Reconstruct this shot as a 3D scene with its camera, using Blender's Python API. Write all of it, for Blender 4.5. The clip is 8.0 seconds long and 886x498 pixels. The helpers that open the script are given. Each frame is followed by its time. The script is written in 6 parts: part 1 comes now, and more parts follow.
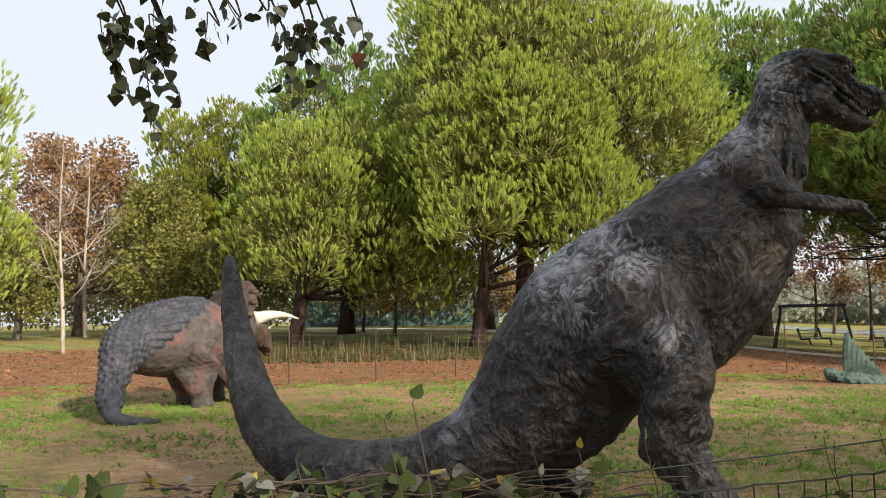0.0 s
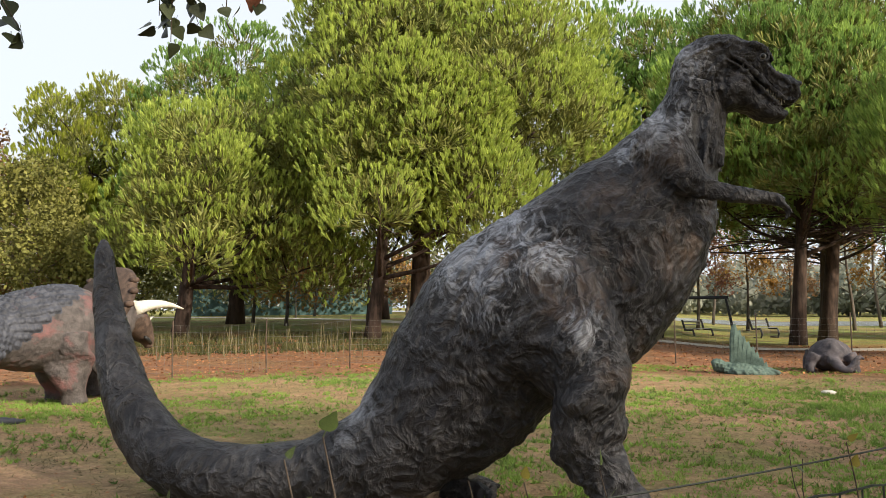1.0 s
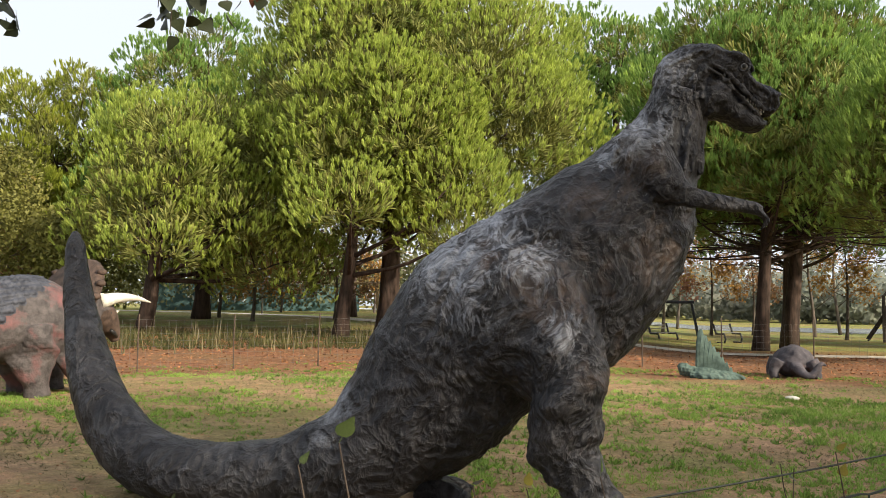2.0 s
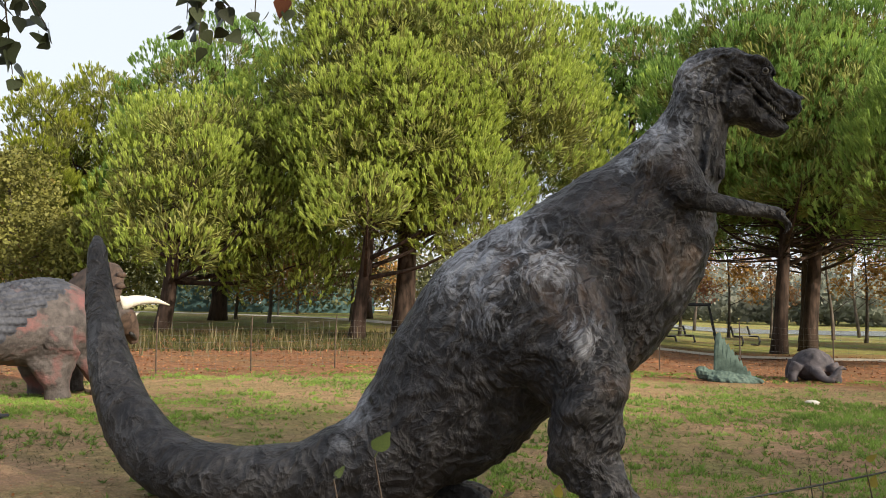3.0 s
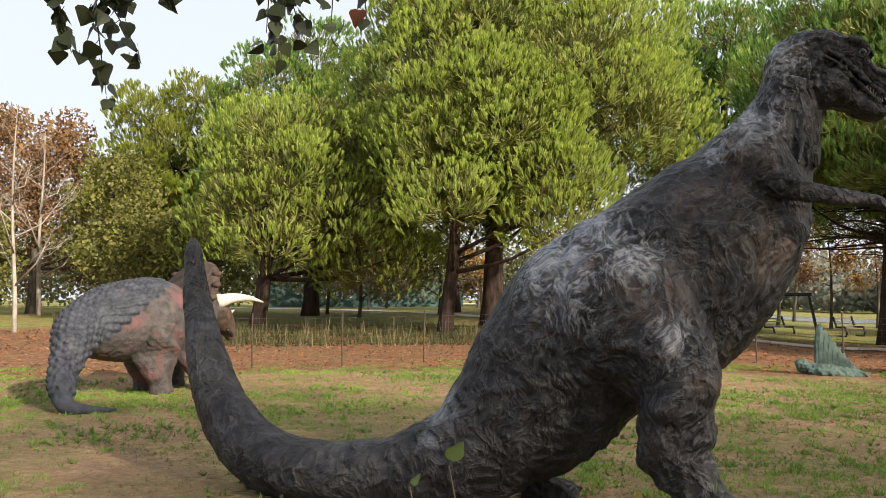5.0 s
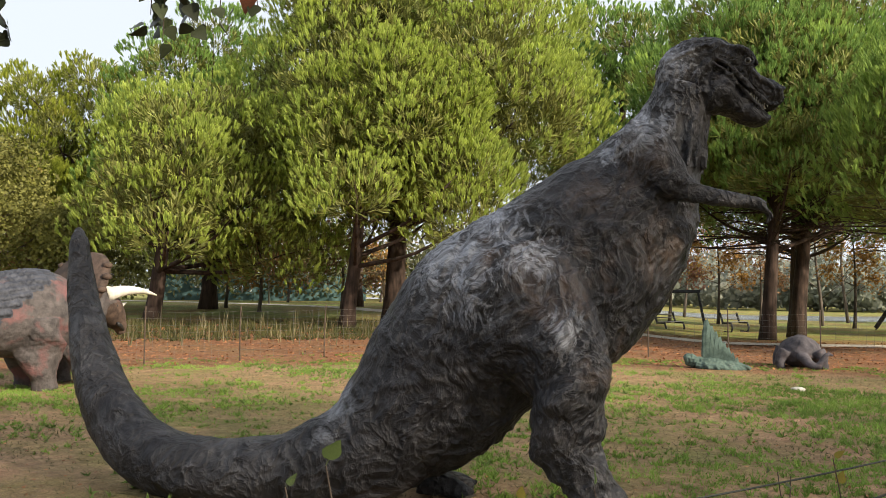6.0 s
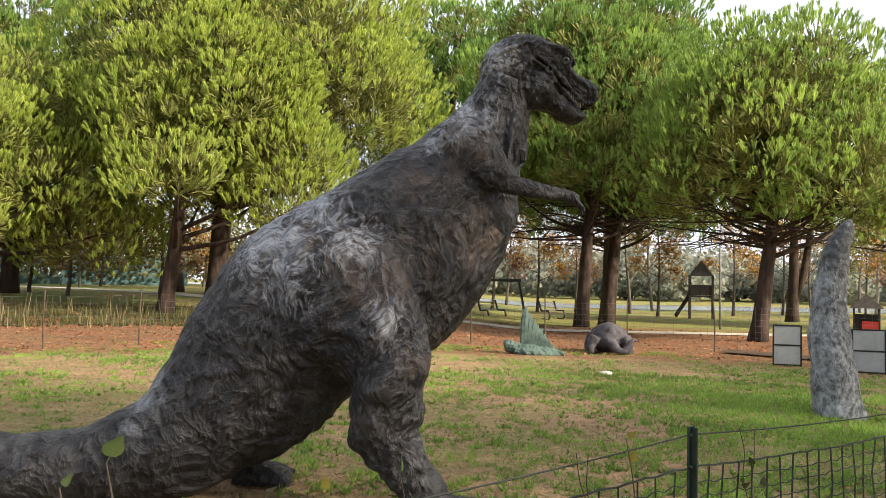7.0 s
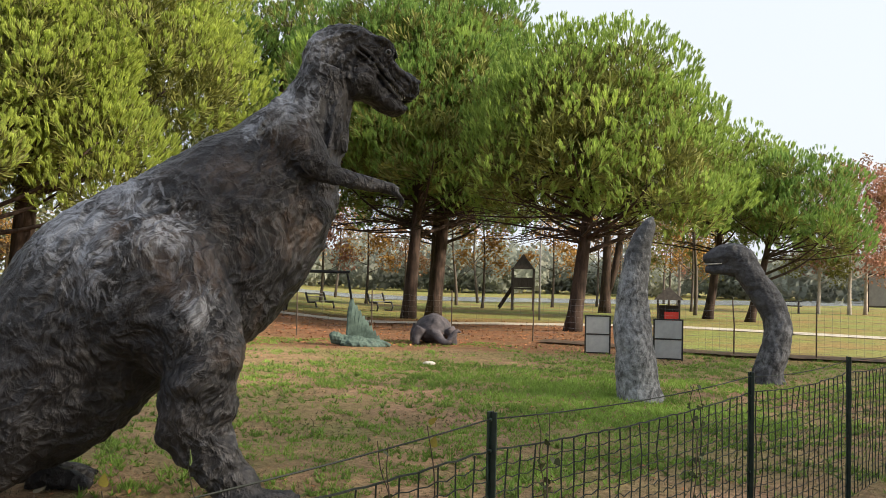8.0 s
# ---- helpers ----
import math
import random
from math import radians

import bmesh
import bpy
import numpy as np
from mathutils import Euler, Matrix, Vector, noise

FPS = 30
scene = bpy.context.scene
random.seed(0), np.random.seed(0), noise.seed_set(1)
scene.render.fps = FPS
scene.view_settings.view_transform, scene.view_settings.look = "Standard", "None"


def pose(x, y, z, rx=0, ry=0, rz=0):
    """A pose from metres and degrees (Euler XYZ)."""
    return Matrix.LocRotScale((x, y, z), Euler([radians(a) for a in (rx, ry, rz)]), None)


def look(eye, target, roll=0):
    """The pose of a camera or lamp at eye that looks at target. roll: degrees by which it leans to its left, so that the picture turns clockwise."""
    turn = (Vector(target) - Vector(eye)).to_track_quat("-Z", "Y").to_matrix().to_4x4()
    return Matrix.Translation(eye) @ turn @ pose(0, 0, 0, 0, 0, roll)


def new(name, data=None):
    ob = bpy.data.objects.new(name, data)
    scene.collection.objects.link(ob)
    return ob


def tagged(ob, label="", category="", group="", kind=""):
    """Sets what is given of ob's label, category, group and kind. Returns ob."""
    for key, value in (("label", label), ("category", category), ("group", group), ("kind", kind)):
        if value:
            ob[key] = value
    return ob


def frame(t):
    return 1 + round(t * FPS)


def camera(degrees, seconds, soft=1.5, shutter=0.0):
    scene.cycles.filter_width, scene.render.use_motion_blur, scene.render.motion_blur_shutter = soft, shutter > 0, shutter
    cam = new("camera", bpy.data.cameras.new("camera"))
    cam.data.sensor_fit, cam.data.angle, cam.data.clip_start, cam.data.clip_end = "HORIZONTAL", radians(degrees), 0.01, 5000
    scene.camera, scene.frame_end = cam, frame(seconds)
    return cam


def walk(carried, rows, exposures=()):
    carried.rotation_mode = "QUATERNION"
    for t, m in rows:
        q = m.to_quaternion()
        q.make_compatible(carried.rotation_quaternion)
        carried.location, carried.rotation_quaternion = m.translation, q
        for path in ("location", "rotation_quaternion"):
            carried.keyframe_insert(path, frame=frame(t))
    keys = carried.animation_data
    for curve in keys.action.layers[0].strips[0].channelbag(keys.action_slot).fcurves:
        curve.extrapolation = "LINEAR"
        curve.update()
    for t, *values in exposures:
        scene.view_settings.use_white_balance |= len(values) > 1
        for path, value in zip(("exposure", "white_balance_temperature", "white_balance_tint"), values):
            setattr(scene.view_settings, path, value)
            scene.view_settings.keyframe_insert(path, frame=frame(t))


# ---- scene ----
cam = camera(56.37, 8.0, soft=0.8)
PATH = [
    (0, (0.156, -0.506, 1.520), (-3.118, 8.905, 2.369), -0.91),
    (0.5, (0.045, -0.174, 1.535), (-2.750, 9.394, 2.332), -0.90),
    (1, (-0.066, -0.040, 1.550), (-2.107, 9.726, 2.256), -0.62),
    (1.5, (-0.137, -0.035, 1.542), (-1.812, 9.799, 2.234), 0.51),
    (2.8, (-0.190, -0.070, 1.607), (-1.838, 9.769, 2.299), 0.59),
    (3, (-0.201, -0.060, 1.588), (-2.034, 9.745, 2.297), 0.65),
    (3.5, (-0.209, -0.075, 1.587), (-2.447, 9.646, 2.290), 0.54),
    (4, (-0.214, -0.095, 1.585), (-2.833, 9.532, 2.269), 0.47),
    (4.2, (-0.206, -0.101, 1.585), (-3.033, 9.467, 2.262), 0.22),
    (5.3, (-0.155, -0.050, 1.630), (-3.011, 9.516, 2.212), -0.08),
    (5.5, (-0.148, -0.043, 1.629), (-2.675, 9.616, 2.194), 0.01),
    (6, (-0.131, -0.033, 1.624), (-1.868, 9.799, 2.178), 0.39),
    (6.5, (-0.117, -0.002, 1.623), (-0.821, 9.960, 2.121), 0.54),
    (7, (-0.087, 0.007, 1.625), (0.221, 9.993, 2.046), 1.07),
    (7.5, (-0.050, 0.004, 1.626), (1.211, 9.916, 2.023), 1.50),
    (8, (0.000, 0.000, 1.617), (2.326, 9.719, 1.985), 1.34),
]
walk(cam, [(t, look(eye, target, roll)) for t, eye, target, roll in PATH],
     [(0.0, 0.62), (0.7, 0.68), (1.5, 0.80), (2.8, 0.70), (6.0, 0.70), (6.5, 0.86), (7.0, 1.04), (7.5, 0.96), (8.0, 0.73)])

# ---- daylight: hazy sky, veiled sun from the east ----
SUN_AZ, SUN_EL = radians(120), radians(28)   # azimuth from +y towards +x
to_sun = Vector((math.sin(SUN_AZ) * math.cos(SUN_EL), math.cos(SUN_AZ) * math.cos(SUN_EL), math.sin(SUN_EL)))
world = bpy.data.worlds.new("world")
scene.world = world
world.use_nodes = True
wn = world.node_tree.nodes
wl = world.node_tree.links
sky = wn.new("ShaderNodeTexSky")
sky.sky_type, sky.sun_disc = "NISHITA", False
sky.sun_elevation, sky.sun_rotation = SUN_EL, SUN_AZ
sky.air_density, sky.dust_density, sky.ozone_density = 1.0, 6.0, 1.0
haze = wn.new("ShaderNodeMixRGB")
haze.inputs[0].default_value = 0.72
haze.inputs[2].default_value = (8.2, 8.65, 9.3, 1)
wl.new(sky.outputs[0], haze.inputs[1])
wl.new(haze.outputs[0], wn["Background"].inputs[0])
wn["Background"].inputs[1].default_value = 0.085
sun_data = bpy.data.lights.new("sun", "SUN")
sun_data.energy, sun_data.angle, sun_data.color = 5.1, radians(2), (1.0, 0.88, 0.70)
sun = new("sun", sun_data)
sun.matrix_world = look(to_sun * 60, (0, 0, 0))


# ---- materials ----
def material(name, dark, light, scale=4.0, rough=0.85, bump=0.3, bump_scale=40.0, metal=0.0, third=None, third_scale=1.0, third_at=0.55,
             stretch=(1, 1, 1), random_tone=0.0, island=0.0, spec=0.3, ridges=0.0):
    """Two tones broken up by fine noise, a third one in large stains, and a fine relief."""
    m = bpy.data.materials.new(name)
    m.use_nodes = True
    n, l = m.node_tree.nodes, m.node_tree.links
    bsdf = n["Principled BSDF"]
    co = n.new("ShaderNodeTexCoord")
    mp = n.new("ShaderNodeMapping")
    mp.inputs["Scale"].default_value = stretch
    l.new(co.outputs["Object"], mp.inputs[0])
    a = n.new("ShaderNodeTexNoise")
    a.inputs["Scale"].default_value, a.inputs["Detail"].default_value, a.inputs["Roughness"].default_value = scale, 8, 0.65
    l.new(mp.outputs[0], a.inputs["Vector"])
    ramp = n.new("ShaderNodeValToRGB")
    ramp.color_ramp.elements[0].position, ramp.color_ramp.elements[1].position = 0.33, 0.67
    ramp.color_ramp.elements[0].color, ramp.color_ramp.elements[1].color = (*dark, 1), (*light, 1)
    l.new(a.outputs["Fac"], ramp.inputs[0])
    col = ramp.outputs[0]
    if third:
        b = n.new("ShaderNodeTexNoise")
        b.inputs["Scale"].default_value, b.inputs["Detail"].default_value, b.inputs["Roughness"].default_value = third_scale, 7, 0.62
        l.new(mp.outputs[0], b.inputs["Vector"])
        r2 = n.new("ShaderNodeValToRGB")
        r2.color_ramp.elements[0].position, r2.color_ramp.elements[1].position = third_at, third_at + 0.14
        l.new(b.outputs["Fac"], r2.inputs[0])
        mix = n.new("ShaderNodeMixRGB")
        mix.inputs[2].default_value = (*third, 1)
        l.new(r2.outputs[0], mix.inputs[0])
        l.new(col, mix.inputs[1])
        col = mix.outputs[0]
    if random_tone or island:
        hs = n.new("ShaderNodeHueSaturation")
        mr = n.new("ShaderNodeMapRange")
        src = n.new("ShaderNodeNewGeometry").outputs["Random Per Island"] if island else n.new("ShaderNodeObjectInfo").outputs["Random"]
        k = island or random_tone
        mr.inputs["To Min"].default_value, mr.inputs["To Max"].default_value = 1 - k, 1 + k
        l.new(src, mr.inputs["Value"])
        l.new(mr.outputs[0], hs.inputs["Value"])
        l.new(col, hs.inputs["Color"])
        col = hs.outputs[0]
    l.new(col, bsdf.inputs["Base Color"])
    bsdf.inputs["Roughness"].default_value, bsdf.inputs["Metallic"].default_value = rough, metal
    bsdf.inputs["Specular IOR Level"].default_value = spec
    if bump:
        c = n.new("ShaderNodeTexNoise")
        c.inputs["Scale"].default_value, c.inputs["Detail"].default_value = bump_scale, 6
        l.new(mp.outputs[0], c.inputs["Vector"])
        bp = n.new("ShaderNodeBump")
        bp.inputs["Strength"].default_value, bp.inputs["Distance"].default_value = bump, 0.02
        l.new(c.outputs["Fac"], bp.inputs["Height"])
        last = bp
        if ridges:
            g = n.new("ShaderNodeTexNoise")
            g.noise_type = "RIDGED_MULTIFRACTAL"
            g.inputs["Scale"].default_value, g.inputs["Detail"].default_value = ridges, 5
            l.new(mp.outputs[0], g.inputs["Vector"])
            last = n.new("ShaderNodeBump")
            last.inputs["Strength"].default_value, last.inputs["Distance"].default_value = 0.3, 0.03
            l.new(g.outputs["Fac"], last.inputs["Height"])
            l.new(bp.outputs[0], last.inputs["Normal"])
        l.new(last.outputs[0], bsdf.inputs["Normal"])
    return m


def leafy(name, dark, light, scale=1.2, third=None, rough=0.6, through_light=0.35, island=0.18, third_scale=0.35, third_at=0.55, random_tone=0.0):
    """Foliage: noise-mottled colour, with light shining through the blades."""
    m = material(name, dark, light, scale=scale, rough=rough, bump=0, third=third, third_scale=third_scale, third_at=third_at, island=island, spec=0.25, random_tone=random_tone)
    n, l = m.node_tree.nodes, m.node_tree.links
    bsdf = n["Principled BSDF"]
    tr = n.new("ShaderNodeBsdfTranslucent")
    mix = n.new("ShaderNodeMixShader")
    mix.inputs[0].default_value = through_light
    l.new(bsdf.inputs["Base Color"].links[0].from_socket, tr.inputs["Color"])
    l.new(bsdf.outputs[0], mix.inputs[1])
    l.new(tr.outputs[0], mix.inputs[2])
    l.new(mix.outputs[0], n["Material Output"].inputs["Surface"])
    return m


def wear_or_shading(m, spots, colour, noise_scale=7.0, strength=0.75, stretch=(1, 1, 1), twist=0.0, spill=0.0, at=0.5, edge=0.06, strokes=False):
    """Worn pale or rusty fields on a statue, or light and shade painted as such fields: round fields in object space
    (x, z, radius); brushy noise covers more of a field towards its middle.
    """
    n, l = m.node_tree.nodes, m.node_tree.links
    bsdf = n["Principled BSDF"]
    co = n.new("ShaderNodeTexCoord")
    sep = n.new("ShaderNodeSeparateXYZ")
    l.new(co.outputs["Object"], sep.inputs[0])
    flat = n.new("ShaderNodeCombineXYZ")
    l.new(sep.outputs[0], flat.inputs[0])
    l.new(sep.outputs[2], flat.inputs[2])
    field = None
    for x, z, r in spots:
        d = n.new("ShaderNodeVectorMath")
        d.operation = "DISTANCE"
        d.inputs[1].default_value = (x, 0, z)
        l.new(flat.outputs[0], d.inputs[0])
        mr = n.new("ShaderNodeMapRange")
        mr.inputs["From Min"].default_value, mr.inputs["From Max"].default_value = r, r * 0.2
        l.new(d.outputs["Value"], mr.inputs["Value"])
        if field is None:
            field = mr.outputs[0]
        else:
            mx = n.new("ShaderNodeMath")
            mx.operation = "MAXIMUM"
            l.new(field, mx.inputs[0])
            l.new(mr.outputs[0], mx.inputs[1])
            field = mx.outputs[0]
    bend = n.new("ShaderNodeTexNoise")
    bend.inputs["Scale"].default_value, bend.inputs["Detail"].default_value = 1.7, 2
    l.new(co.outputs["Object"], bend.inputs["Vector"])
    warp = n.new("ShaderNodeVectorMath")
    warp.operation = "MULTIPLY_ADD"
    warp.inputs[1].default_value = (twist, twist, twist)
    l.new(bend.outputs["Color"], warp.inputs[0])
    l.new(co.outputs["Object"], warp.inputs[2])
    squeeze = n.new("ShaderNodeVectorMath")
    squeeze.operation = "MULTIPLY"
    squeeze.inputs[1].default_value = stretch
    l.new(warp.outputs[0], squeeze.inputs[0])
    noi = n.new("ShaderNodeTexNoise")
    noi.inputs["Scale"].default_value, noi.inputs["Detail"].default_value, noi.inputs["Roughness"].default_value = noise_scale, 12, 0.7
    noi.inputs["Distortion"].default_value = 0.3
    if strokes:
        noi.noise_type = "RIDGED_MULTIFRACTAL"
        noi.inputs["Detail"].default_value, noi.inputs["Roughness"].default_value, noi.inputs["Distortion"].default_value = 6, 0.6, 0.0
        noi.inputs["Offset"].default_value, noi.inputs["Gain"].default_value = 1.0, 1.2
    l.new(squeeze.outputs[0], noi.inputs["Vector"])
    rp = n.new("ShaderNodeMapRange")
    if strokes:
        # thin rubbed lines, fading out with the field
        rp.inputs["From Min"].default_value, rp.inputs["From Max"].default_value = at, at + edge
        l.new(noi.outputs["Fac"], rp.inputs["Value"])
        faded = n.new("ShaderNodeMath")
        faded.operation = "MULTIPLY"
        l.new(rp.outputs[0], faded.inputs[0])
        l.new(field, faded.inputs[1])
        scaled = n.new("ShaderNodeMath")
        scaled.operation, scaled.inputs[1].default_value = "MULTIPLY", strength
        l.new(faded.outputs[0], scaled.inputs[0])
        fac = scaled.outputs[0]
    else:
        lift = n.new("ShaderNodeMath")
        lift.operation = "MULTIPLY_ADD"
        lift.inputs[1].default_value = 0.2
        l.new(field, lift.inputs[0])
        l.new(noi.outputs["Fac"], lift.inputs[2])
        rp.inputs["From Min"].default_value, rp.inputs["From Max"].default_value = at + 0.13 - spill, at + 0.13 - spill + edge
        rp.inputs["To Max"].default_value = strength
        l.new(lift.outputs[0], rp.inputs["Value"])
        fac = rp.outputs[0]
    mix = n.new("ShaderNodeMixRGB")
    mix.inputs[2].default_value = (*colour, 1)
    old = bsdf.inputs["Base Color"].links[0].from_socket
    l.new(fac, mix.inputs[0])
    l.new(old, mix.inputs[1])
    l.new(mix.outputs[0], bsdf.inputs["Base Color"])
    return m


